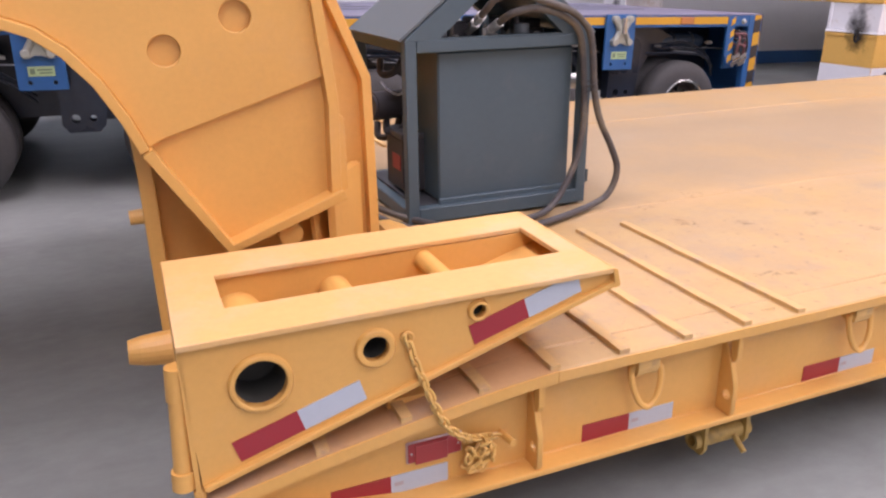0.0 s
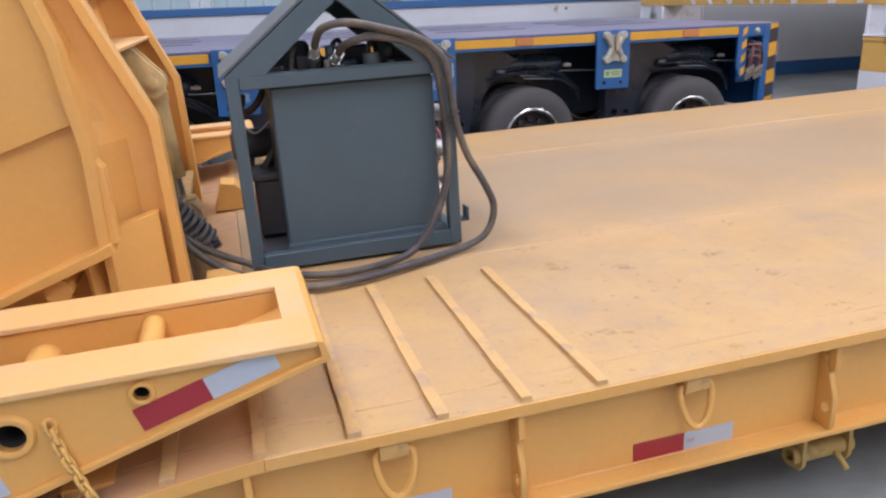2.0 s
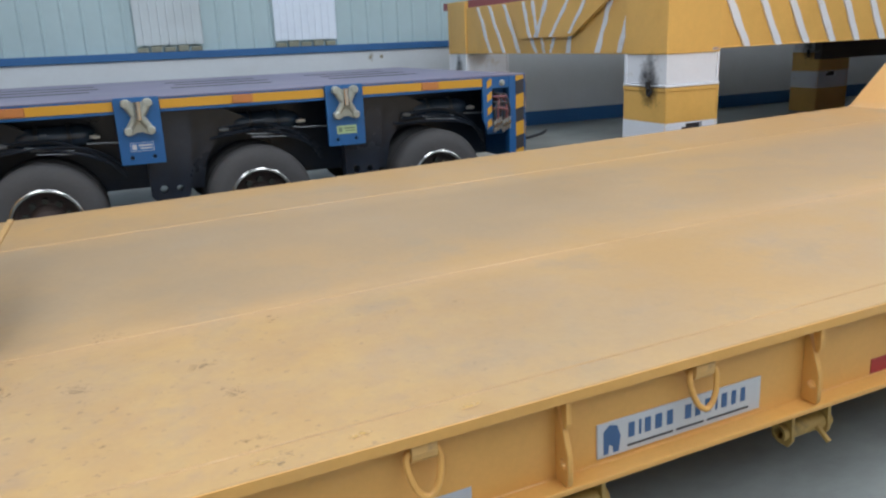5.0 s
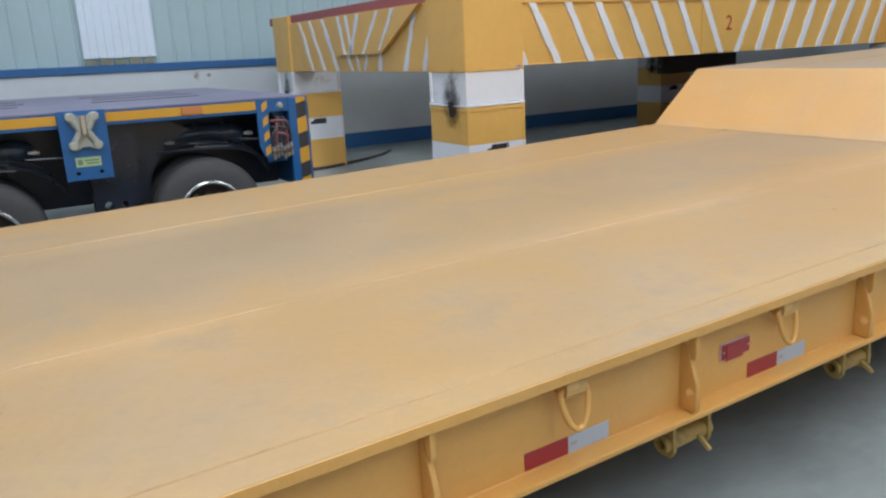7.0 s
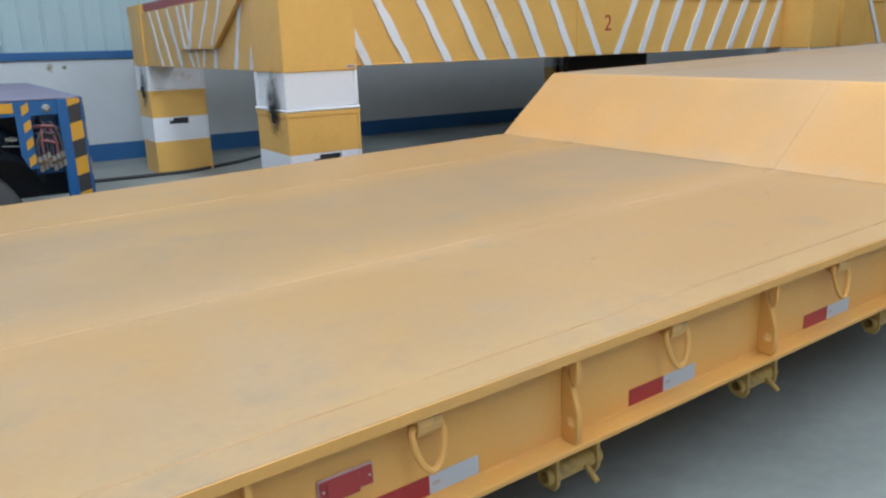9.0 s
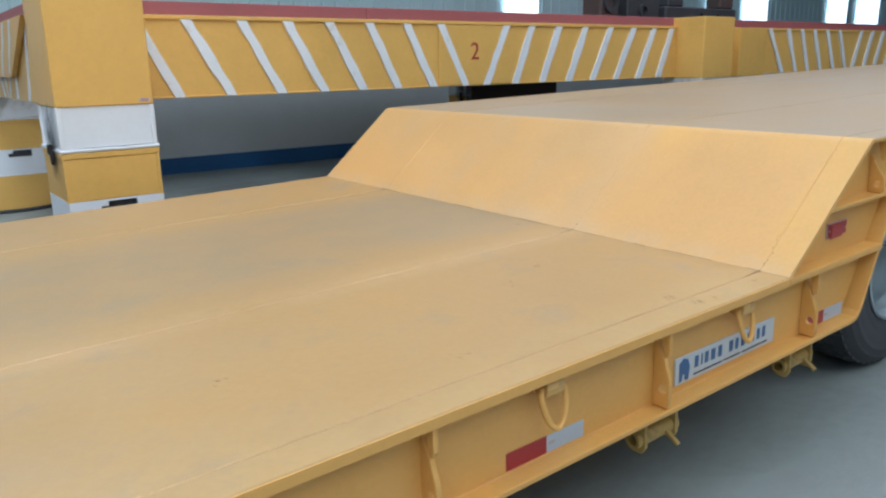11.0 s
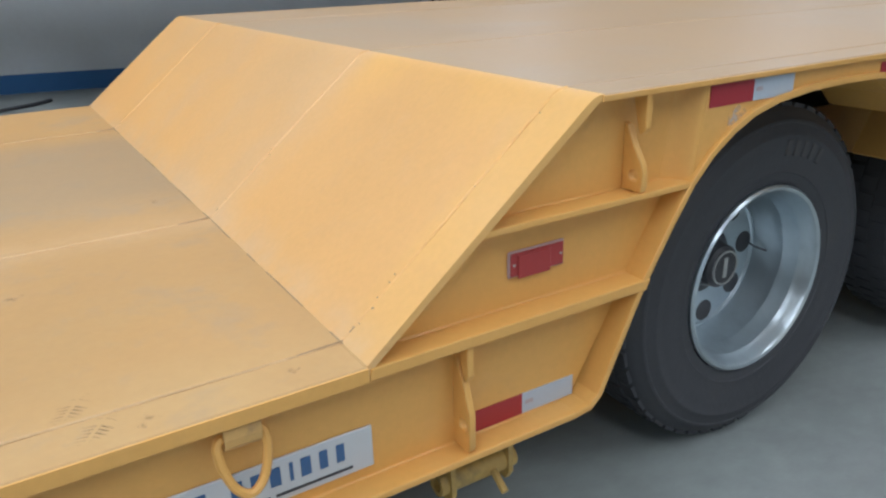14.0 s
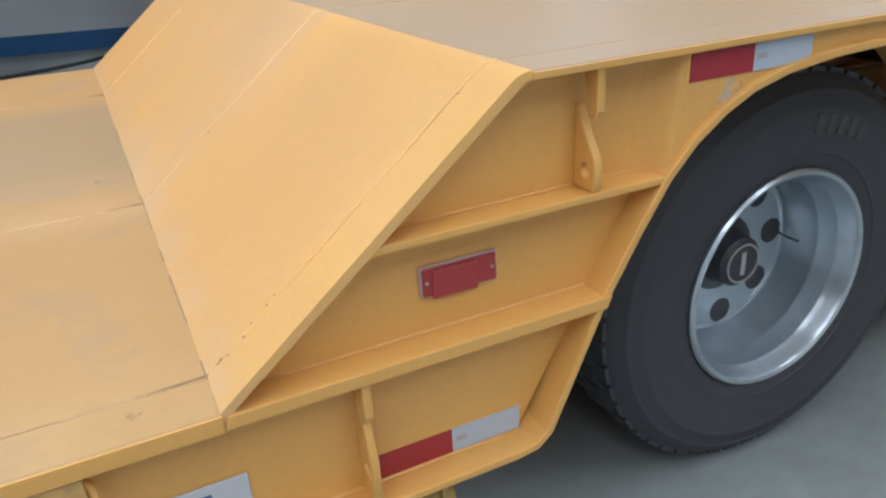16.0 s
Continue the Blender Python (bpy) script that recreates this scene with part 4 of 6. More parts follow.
for i in range(30):
    o = new("link", link0)
    o.parent = chain
    o.matrix_local = pose(-7.436 + rnd.uniform(-0.036, 0.036), 0.037 + rnd.uniform(-0.012, 0.01), 0.568 + rnd.uniform(-0.045, 0.03), rnd.uniform(0, 180), rnd.uniform(0, 180), rnd.uniform(0, 180))
part("chain_peg", rod(B(), (-7.37, 0.06, 0.587), (-7.365, 0.0, 0.592), 0.009, 12), YELLOW, trailer)
part("chain_eye", tube(B(), [(-7.62 + 0.012 * math.cos(a), 0.012, 0.92 + 0.012 * math.sin(a)) for a in [k * math.pi / 6 for k in range(12)]], 0.004, 6, True), YELLOW, trailer)

# ---------------------------------------------------------------- the gooseneck
neck = thing("gooseneck", "yellow detachable gooseneck pinned to the front of the lowbed", "gooseneck", at=LEVEL)
# neck runs on unseen to x=-11.2, a length chosen to shade the floor
CURVE = [(-11.2, 1.62), (-8.9, 1.60), (-8.5, 1.585), (-8.336, 1.558), (-8.274, 1.533), (-8.21, 1.483), (-8.148, 1.406), (-8.097, 1.311), (-8.062, 1.225)]
BACK = [(-7.893, 0.935), (-7.574, 1.045), (-7.57, 1.309), (-7.60, 1.575), (-7.70, 1.95), (-7.80, 2.2), (-11.2, 2.2)]
MIRROR = []
bm = B()
prism(bm, CURVE + [(-8.029, 1.244), (-7.585, 1.382)] + BACK[3:], "y", 0.716, 0.736, holes=[circle(-7.995, 1.465, 0.039, 24), circle(-7.814, 1.543, 0.04, 24)])
MIRROR.append(part("side_plate", bm, YELLOW, neck))
bm = B()
prism(bm, CURVE + BACK, "y", 0.738, 0.752)
MIRROR.append(part("backing_plate", bm, YELLOW, neck))
bm = B()
prism(bm, strip_loop(CURVE[::1] + [(-8.062, 1.225)][:0], -0.026), "y", 0.685, 0.78)
MIRROR.append(part("belly_flange", bm, YELLOW, neck))
bm = B()
prism(bm, strip_loop([(-8.082, 1.212), (-7.895, 0.918), (-7.556, 1.036)], 0.03), "y", 0.672, 0.80)
MIRROR.append(part("hook_flange", bm, YELLOW, neck))
bm = B()
prism(bm, strip_loop([(-7.568, 1.045), (-7.562, 1.309), (-7.592, 1.575), (-7.692, 1.95), (-7.79, 2.2)], 0.03), "y", 0.69, 0.79)
MIRROR.append(part("rear_flange", bm, YELLOW, neck))
bm = B()
prism(bm, [(-7.58, 1.05), (-7.545, 1.06), (-7.547, 1.26), (-7.576, 1.30)], "y", 0.70, 0.76)
MIRROR.append(part("wear_pad", bm, YELLOW, neck))
FLANGE = [(-7.40, 0.765), (-7.403, 1.0), (-7.409, 1.348), (-7.53, 1.64), (-7.592, 1.80), (-7.74, 2.2)]
bm = B()
prism(bm, [(-8.09, 0.66)] + [(x - 0.012, z) for x, z in FLANGE] + [(-11.2, 2.2), (-11.2, 1.64), (-8.9, 1.62), (-8.34, 1.58), (-8.11, 1.29)], "y", 0.925, 0.937)
MIRROR.append(part("inner_plate", bm, YELLOW, neck))
bm = B()
prism(bm, strip_loop(FLANGE, 0.03), "y", 0.88, 0.972)
MIRROR.append(part("inner_flange", bm, YELLOW, neck))
# slanting closing plate between the two flanges
OUTER = [(-7.56, 0.765), (-7.575, 1.0), (-7.57, 1.30), (-7.60, 1.575), (-7.68, 1.86), (-7.79, 2.2)]
bm = B()
rows = [[bm.verts.new(p) for p in ((xo - 0.07, 0.745, z), (xi - 0.075, 0.93, z), (xi - 0.085, 0.935, z), (xo - 0.08, 0.752, z))] for (xo, z), (xi, _) in zip(OUTER, [(-7.42, 0), (-7.423, 0), (-7.426, 0), (-7.52, 0), (-7.624, 0), (-7.745, 0)])]
fs = [bm.faces.new((p[k], p[(k + 1) % 4], q_[(k + 1) % 4], q_[k])) for p, q_ in zip(rows, rows[1:]) for k in range(4)]
bmesh.ops.recalc_face_normals(bm, faces=fs)
MIRROR.append(part("box_web", bm, YELLOW, neck, smooth=False))
bm = B()
prism(bm, [(-7.60, 0.745), (-7.578, 0.745), (-7.455, 0.885), (-7.455, 0.92), (-7.475, 0.92)], "z", 0.745, 1.085)
MIRROR.append(part("lower_web", bm, YELLOW, neck))
bm = B()
prism(bm, [(-8.10, 0.56), (-8.06, 0.56), (-8.063, 1.26), (-8.104, 1.27)], "y", 0.82, 1.06)
MIRROR.append(part("front_flange", bm, YELLOW, neck))
bm = B()
rod(bm, (-7.72, 0.70, 0.945), (-7.72, 0.924, 0.945), 0.034, 24)
MIRROR.append(part("hook_pin", bm, YELLOW, neck))
for o in MIRROR:
    m2 = mirror_mesh(o)
bm = B()
rod(bm, (-8.08, 0.5, 0.76), (-8.155, 0.5, 0.763), 0.045, 20, 0.038)
rod(bm, (-8.155, 0.5, 0.763), (-8.185, 0.5, 0.765), 0.037, 20, 0.03)
part("guide_cone", bm, YELLOW, neck)
bm = B()
rod(bm, (-8.07, 0.86, 1.005), (-8.14, 0.86, 1.003), 0.024, 16, 0.020)
part("guide_pin", bm, YELLOW, neck)
# between the plates
# unseen plate over the neck, added to keep light off the floor
bm = B()
box(bm, -11.2, -7.84, 1.15, W - 0.72, 2.2, 2.214, 0.003)
part("neck_top", bm, YELLOW, neck)
bm = B()
prism(bm, [(-7.66, 0.74), (-7.64, 0.74), (-7.64, 1.45), (-7.74, 1.9), (-7.83, 2.2), (-7.85, 2.2), (-7.66, 1.45)], "y", 0.937, W - 0.937)
part("rear_web", bm, YELLOW, neck)
for z, x0, x1 in ((1.525, -7.70, -7.505), (1.77, -7.75, -7.60)):
    bm = B()
    box(bm, x0, x1, 0.937, W - 0.937, z, z + 0.014, 0.003)
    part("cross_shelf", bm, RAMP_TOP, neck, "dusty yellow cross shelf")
for y in (1.26, 1.98):
    bm = B()
    lathe(bm, [(0.002, 0.06), (0.009, 0.058), (0.009, 0.052), (0.004, 0.05)], (-7.731, y, 1.845), "x", 24)
    port = part("web_port", bm, GRIME, neck, "dusty round port", True)
    # dark disc on the web paints the shade of the port's hole
    bm = B()
    rod(bm, (-7.745, y, 1.845), (-7.724, y, 1.845), 0.0515, 24)
    part("port_bore", bm, PORT_SHADE, port, "dark disc painting the port's shaded hole")
bm = B()
prism(bm, [(-7.64, 0.80), (-7.44, 0.80), (-7.425, 0.87), (-7.415, 0.925), (-7.64, 0.935)], "y", 0.975, W - 0.975)
part("cross_bolster", bm, GRIME, neck, "dusty ochre cross bolster")
bm = B()
prism(bm, [(-7.34, 0.768), (-7.16, 0.768), (-7.17, 0.80), (-7.24, 0.88), (-7.30, 0.89)], "y", 2.05, 2.2)
part("stop_block", bm, YELLOW, neck)
bm = B()
prism(bm, [(-7.36, 0.768), (-7.23, 0.768), (-7.25, 0.80), (-7.31, 0.83), (-7.36, 0.83)], "y", 0.93, 1.05)
part("stop_block", bm, YELLOW, neck)
# lift cylinder
bm = B()
rod(bm, (-7.468, 1.62, 1.36), (-7.453, 1.64, 1.04), 0.0385, 28)
rod(bm, (-7.4545, 1.638, 1.068), (-7.453, 1.64, 1.03), 0.041, 28)
rod(bm, (-7.464, 1.62, 1.325), (-7.466, 1.619, 1.355), 0.0425, 28)
rod(bm, (-7.468, 1.585, 1.39), (-7.468, 1.655, 1.39), 0.046, 28)
rod(bm, (-7.464, 1.62, 1.36), (-7.467, 1.62, 1.385), 0.0385, 28, 0.03)
cyl = part("lift_cylinder", bm, GRIME, neck, "ochre painted hydraulic lift cylinder", True)
part("cylinder_rod", rod(B(), (-7.453, 1.64, 1.035), (-7.446, 1.655, 0.93), 0.024, 20), CHROME, cyl, "bright steel piston rod")
part("rod_flange", rod(B(), (-7.446, 1.655, 0.942), (-7.446, 1.655, 0.93), 0.06, 24), GRIME, cyl)
bm = B()
prism(bm, [(-7.40, 0.77), (-7.375, 0.77), (-7.365, 0.80), (-7.375, 0.90), (-7.40, 0.931), (-7.435, 0.931), (-7.415, 0.86)], "y", 1.585, 1.73)
part("rod_foot", bm, GRIME, cyl, "curved ochre foot under the piston rod")
bm = B()
for y in (1.555, 1.665):
    arc = [(-7.468 + 0.05 * math.cos(radians(a)), 1.39 + 0.05 * math.sin(radians(a))) for a in range(45, -136, -20)]
    prism(bm, [(-7.62, 1.525), (-7.52, 1.525)] + arc + [(-7.60, 1.43)], "y", y, y + 0.02)
part("clevis", bm, GRIME, cyl)
bm = B()
rod(bm, (-7.468, 1.545, 1.39), (-7.468, 1.70, 1.39), 0.024, 20)
rod(bm, (-7.468, 1.538, 1.39), (-7.468, 1.546, 1.39), 0.017, 16)
rod(bm, (-7.468, 1.534, 1.39), (-7.468, 1.539, 1.39), 0.007, 6)
part("clevis_pin", bm, GRIME, cyl)
bm = B()
box(bm, -7.545, -7.495, 1.535, 1.575, 1.14, 1.21, 0.004)
box(bm, -7.535, -7.505, 1.54, 1.565, 1.205, 1.245, 0.003)
rod(bm, (-7.52, 1.555, 1.24), (-7.52, 1.56, 1.29), 0.011, 10)
rod(bm, (-7.52, 1.56, 1.262), (-7.52, 1.56, 1.28), 0.018, 6)
rod(bm, (-7.53, 1.56, 1.29), (-7.485, 1.595, 1.31), 0.013, 10)
rod(bm, (-7.545, 1.55, 1.295), (-7.525, 1.555, 1.295), 0.014, 6)
rod(bm, (-7.53, 1.545, 1.175), (-7.53, 1.525, 1.175), 0.017, 6)
rod(bm, (-7.505, 1.545, 1.155), (-7.505, 1.528, 1.155), 0.008, 6)
rod(bm, (-7.515, 1.55, 1.145), (-7.505, 1.575, 1.085), 0.009, 10)
rod(bm, (-7.507, 1.57, 1.10), (-7.502, 1.58, 1.075), 0.015, 6)
rod(bm, (-7.505, 1.575, 1.085), (-7.47, 1.61, 1.06), 0.009, 10)
part("valve_block", bm, GRIME, cyl)
bm = B()
tube(bm, smooth_path([(-7.53, 1.53, 1.178), (-7.545, 1.47, 1.18), (-7.565, 1.38, 1.165), (-7.60, 1.24, 1.15)], 5), 0.0155, 10)
part("feed_hose", bm, HOSE, cyl, "black rubber feed hose")

# coiled hose behind the near plate
for (p0, p1, p2), r, turns in ((((-7.52, 1.15, 1.13), (-7.44, 1.19, 1.0), (-7.35, 1.22, 0.87)), 0.046, 12), (((-7.46, 1.3, 0.98), (-7.37, 1.33, 0.90), (-7.33, 1.33, 0.81)), 0.022, 14)):
    axis = smooth_path((p0, p1, p2), 60)
    pts = []
    for i, c in enumerate(axis):
        t = (axis[min(i + 1, len(axis) - 1)] - axis[max(i - 1, 0)]).normalized()
        u = t.cross(Vector((0, 0, 1))).normalized()
        v = u.cross(t)
        a = 2 * math.pi * turns * i / (len(axis) - 1)
        pts.append(c + r * (math.cos(a) * u + math.sin(a) * v))
    ob = tagged(new("coiled_hose", finish("coiled_hose", tube(B(), pts, 0.0092 if r > 0.03 else 0.006, 7), COIL, True)), "dusty black coiled air hose on the gooseneck", "hose", "coiled hoses")
    ob.matrix_world = LEVEL

# ---------------------------------------------------------------- power pack on the deck
pack = thing("hydraulic_power_pack", "slate grey gabled hydraulic power pack standing on the deck", "power pack", at=LEVEL)
X0, X1, Y0, Y1, Z0, ZE, ZP, XP = -7.215, -6.47, 1.11, 1.73, 0.775, 1.425, 1.722, -6.84
T = 0.042
for nm, dims in (("post", (X0, X0 + T, Y0, Y0 + T, Z0, ZE)), ("post", (X1 - T, X1, Y0, Y0 + T, Z0, ZE)), ("post", (X0, X0 + T, Y1 - T, Y1, Z0, ZE)), ("post", (X1 - T, X1, Y1 - T, Y1, Z0, ZE)),
                 ("rail", (X0 + T, X1 - T, Y0, Y0 + T, ZE - T, ZE)), ("rail", (X0 + T, X1 - T, Y1 - T, Y1, ZE - T, ZE)), ("rail", (X0, X0 + T, Y0 + T, Y1 - T, ZE - T, ZE)), ("rail", (X1 - T, X1, Y0 + T, Y1 - T, ZE - T, ZE)),
                 ("skid", (X0 + T, X1 - T, Y0 - 0.002, Y0 + T, Z0, Z0 + 0.055)), ("skid", (X0 + T, X1 - T, Y1 - T, Y1, Z0, Z0 + 0.055)), ("skid", (X0, X0 + T, Y0 + T, Y1 - T, Z0, Z0 + 0.05)), ("skid", (X1 - T, X1, Y0 + T, Y1 - T, Z0, Z0 + 0.05))):
    bm = B()
    box(bm, *dims, 0.003)
    part(nm, bm, PACK, pack)
for y in (Y0, Y1 - T):
    bm = B()
    prism(bm, [(X0, ZE), (X1, ZE), (XP, ZP)], "y", y + 0.001, y + T - 0.001, holes=[[(X0 + 0.13, ZE + 0.004), (XP, ZP - 0.082), (X1 - 0.13, ZE + 0.004)]])
    part("gable_frame", bm, PACK, pack)
bm = B()
box(bm, XP - 0.02, XP + 0.02, Y0 + T, Y1 - T, ZP - 0.06, ZP - 0.02)
part("ridge_beam", bm, PACK, pack)
for a, b in (((X0 - 0.012, ZE - 0.004), (XP, ZP + 0.004)), ((XP + 0.004, ZP + 0.004), (X1 + 0.012, ZE - 0.004))):
    bm = B()
    prism(bm, strip_loop([a, b], 0.008), "y", Y0 + 0.012, Y1 + 0.01)
    part("roof_sheet", bm, PACK_ROOF, pack, "grey sheet steel roof leaf")
for y in (Y0 + 0.06, Y0 + 0.32, Y1 - 0.08):
    for dx in (-0.015, 0.02):
        bm = B()
        rod(bm, (XP + dx, y, ZP + 0.0), (XP + dx, y, ZP + 0.018), 0.011, 6)
        part("roof_bolt", bm, DARK, pack)
bm = B()
box(bm, -7.08, -6.53, 1.15, 1.46, 0.835, 1.378, 0.006)
tank = part("oil_tank", bm, PACK, pack, "flat slate grey tank panel")
bm = B()
box(bm, -7.085, -6.52, 1.135, 1.15, 0.825, 0.85, 0.003)
part("tank_foot", bm, PACK, tank)
bm = B()
box(bm, X0 + T, X1 - T, Y0 + T, Y1 - T, Z0 + 0.05, Z0 + 0.056)
part("floor_pan", bm, DARK, pack)
# engine and fittings inside
bm = B()
rod(bm, (-7.215, 1.50, 1.148), (-7.0, 1.54, 1.148), 0.056, 24)
rod(bm, (-7.222, 1.499, 1.148), (-7.213, 1.50, 1.148), 0.048, 24)
part("motor", bm, BLACK, pack, "black electric motor", True)
bm = B()
box(bm, -6.99, -6.56, 1.47, 1.66, 0.86, 1.34, 0.03)
box(bm, -7.08, -6.99, 1.48, 1.64, 1.02, 1.12, 0.012)
part("engine_block", bm, BLACK, pack, "black engine block")
for k in range(5):
    bm = B()
    box(bm, -7.02, -6.6, 1.66, 1.69, 0.95 + 0.07 * k, 0.975 + 0.07 * k, 0.006)
    part("cooling_fin", bm, DARK, pack)
bm = B()
box(bm, -7.165, -7.03, 1.30, 1.50, 0.84, 1.045, 0.008)
part("battery", bm, BLACK, pack, "black battery")
bm = B()
box(bm, -7.169, -7.026, 1.296, 1.504, 1.045, 1.07, 0.004)
part("battery_lid", bm, DARK, pack, "dark grey battery lid")
bm = B()
box(bm, -7.1675, -7.1655, 1.33, 1.42, 0.92, 0.98)
part("battery_label", bm, RED_LENS, pack)
for k, (y, z) in enumerate(((1.5, 1.10), (1.62, 1.06), (1.55, 1.32))):
    bm = B()
    tube(bm, smooth_path([(-7.16, y, z), (-7.17, y - 0.04, z - 0.05), (-7.12, y - 0.08, z - 0.03), (-7.03, y - 0.04, z + 0.10)], 6), 0.014, 8)
    part("intake_pipe", bm, BLACK, pack)
bm = B()
tube(bm, smooth_path([(-7.17, 1.52, 1.235), (-7.165, 1.46, 1.215), (-7.13, 1.42, 1.20), (-7.07, 1.45, 1.24)], 6), 0.004, 6)
part("earth_wire", bm, WHITE_TAPE, pack, "thin white wire")
for i, (x, y, w, d, h) in enumerate(((-7.05, 1.25, 0.07, 0.08, 0.06), (-6.93, 1.3, 0.09, 0.07, 0.085), (-6.79, 1.32, 0.06, 0.06, 0.05), (-6.71, 1.25, 0.05, 0.05, 0.06), (-6.63, 1.3, 0.08, 0.07, 0.05), (-6.98, 1.45, 0.12, 0.09, 0.12), (-6.75, 1.48, 0.14, 0.1, 0.09), (-7.08, 1.38, 0.05, 0.12, 0.10), (-6.86, 1.24, 0.03, 0.03, 0.11), (-6.58, 1.42, 0.07, 0.1, 0.08))):
    bm = B()
    box(bm, x - w / 2, x + w / 2, y - d / 2, y + d / 2, 1.378, 1.385 + h, 0.006)
    part("valve_body", bm, (DARK, BLACK, PACK)[i % 3], pack)
for k, (x, y, h) in enumerate(((-6.99, 1.2, 0.05), (-6.88, 1.19, 0.07), (-6.83, 1.21, 0.05), (-6.66, 1.2, 0.05), (-6.60, 1.22, 0.04))):
    part("hose_nipple", rod(B(), (x, y, 1.376), (x, y, 1.38 + h), 0.011, 6), ZINC, pack, "zinc hose nipple")
part("filler_cap", rod(B(), (-6.73, 1.19, 1.376), (-6.73, 1.19, 1.462), 0.028, 20), PACK_ROOF, pack, "grey filler cap", True)
for k in range(3):
    bm = B()
    tube(bm, smooth_path([(-7.0 + 0.13 * k, 1.22, 1.42), (-6.98 + 0.13 * k, 1.25, 1.49), (-6.93 + 0.12 * k, 1.34, 1.50), (-6.9 + 0.12 * k, 1.45, 1.42)], 6), 0.009, 8)
    part("inner_hose", bm, HOSE, pack)
for i, z in enumerate((0.86, 0.97, 1.10, 1.24)):
    bm = B()
    box(bm, X1 - 0.05, X1 - 0.01, 1.42 + 0.03 * (i % 2), 1.56, z, z + 0.09, 0.006)
    part("control_box", bm, (FRAME_RED, ZINC, FRAME_RED, PACK)[i], pack)
for y0, z0, y1, z1, mat in ((1.22, 0.98, 1.40, 1.22, FRAME_RED), (1.30, 1.20, 1.45, 0.92, DARK), (1.25, 1.06, 1.42, 1.15, ZINC)):
    bm = B()
    tube(bm, smooth_path([(X1 - 0.03, y0, z0), (X1 - 0.005, y0 + 0.04, z0 + 0.03), (X1 + 0.005, (y0 + y1) / 2, (z0 + z1) / 2), (X1 - 0.02, y1, z1)], 6), 0.008, 8)
    part("control_cable", bm, mat, pack)
for y, z in ((1.26, 1.10), (1.33, 0.92), (1.20, 1.24)):
    bm = B()
    rod(bm, (X1 - 0.06, y, z), (X1 - 0.012, y, z), 0.03, 18)
    rod(bm, (X1 - 0.013, y, z), (X1 - 0.006, y, z), 0.018, 6)
    part("coupling", bm, ZINC, pack, "zinc screw coupling")
for z, y in ((0.95, 1.36), (0.835, 1.17)):
    bm = B()
    box(bm, X1, X1 + 0.05, y, y + 0.05, z, z + 0.008)
    box(bm, X1 + 0.042, X1 + 0.05, y, y + 0.05, z, z + 0.05)
    part("hose_hook", bm, PACK, pack)
for z in (1.28, 1.36):
    bm = B()
    box(bm, X1 + 0.001, X1 + 0.012, Y0 + 0.03, Y0 + 0.05, z, z + 0.05, 0.002)
    part("roof_hinge", bm, ZINC, pack)


def hose(pts, r, label):
    h = tagged(new("hydraulic_hose", finish("hydraulic_hose", tube(B(), smooth_path(pts, 8), r, 12), HOSE, True)), label, "hose", "hydraulic hoses")
    h.matrix_world = LEVEL
    p, q = Vector(pts[0]), Vector(pts[1])
    d = (q - p).normalized()
    bm = B()
    rod(bm, p - d * 0.02, p + d * 0.02, r * 1.28, 16)
    for k in range(4):
        rod(bm, p - d * (0.016 - 0.01 * k), p - d * (0.011 - 0.01 * k), r * 1.38, 16)
    rod(bm, p - d * 0.11, p - d * 0.018, r * 0.95, 14)
    rod(bm, p - d * 0.065, p - d * 0.038, r * 1.55, 6)
    part("crimp_fitting", bm, ZINC, h, "zinc crimp fitting")
    return h


first_hose = hose([(-6.9205, 1.145, 1.490), (-6.92, 1.10, 1.516), (-6.905, 1.06, 1.552), (-6.86, 1.045, 1.567), (-6.80, 1.05, 1.565), (-6.731, 1.06, 1.548), (-6.66, 1.065, 1.528), (-6.59, 1.068, 1.503), (-6.545, 1.07, 1.47), (-6.512, 1.07, 1.428), (-6.495, 1.068, 1.34), (-6.482, 1.068, 1.228), (-6.449, 1.068, 1.11), (-6.389, 1.06, 0.99), (-6.362, 1.055, 0.906), (-6.392, 1.05, 0.823), (-6.477, 1.027, 0.788), (-6.706, 0.929, 0.786), (-6.949, 0.859, 0.786), (-7.12, 0.895, 0.787), (-7.29, 1.094, 0.80), (-7.39, 1.14, 0.87), (-7.45, 1.15, 0.951)], 0.0128, "thick dusty hydraulic hose looping from the power pack over the deck")
hose([(-6.845, 1.165, 1.462), (-6.835, 1.11, 1.492), (-6.815, 1.085, 1.506), (-6.785, 1.075, 1.515), (-6.747, 1.07, 1.52), (-6.67, 1.078, 1.507), (-6.603, 1.088, 1.483), (-6.558, 1.09, 1.449), (-6.532, 1.092, 1.397), (-6.518, 1.092, 1.298), (-6.508, 1.09, 1.184), (-6.511, 1.082, 1.092), (-6.54, 1.07, 0.975), (-6.585, 1.055, 0.89), (-6.655, 1.035, 0.81), (-6.762, 0.985, 0.787), (-6.964, 0.95, 0.786), (-7.13, 1.03, 0.79), (-7.237, 1.163, 0.80), (-7.35, 1.17, 0.86), (-7.435, 1.15, 0.94)], 0.0128, "second dusty hydraulic hose lying along the power pack")
for tz in (1.245, 1.225):
    part("cable_tie", tube(B(), [(-6.497 + 0.031 * math.cos(a), 1.079 + 0.025 * math.sin(a), tz + 0.012 * math.cos(a)) for a in [k * math.pi / 8 for k in range(16)]], 0.0022, 6, True), BLACK, first_hose, "black cable tie round both hoses")

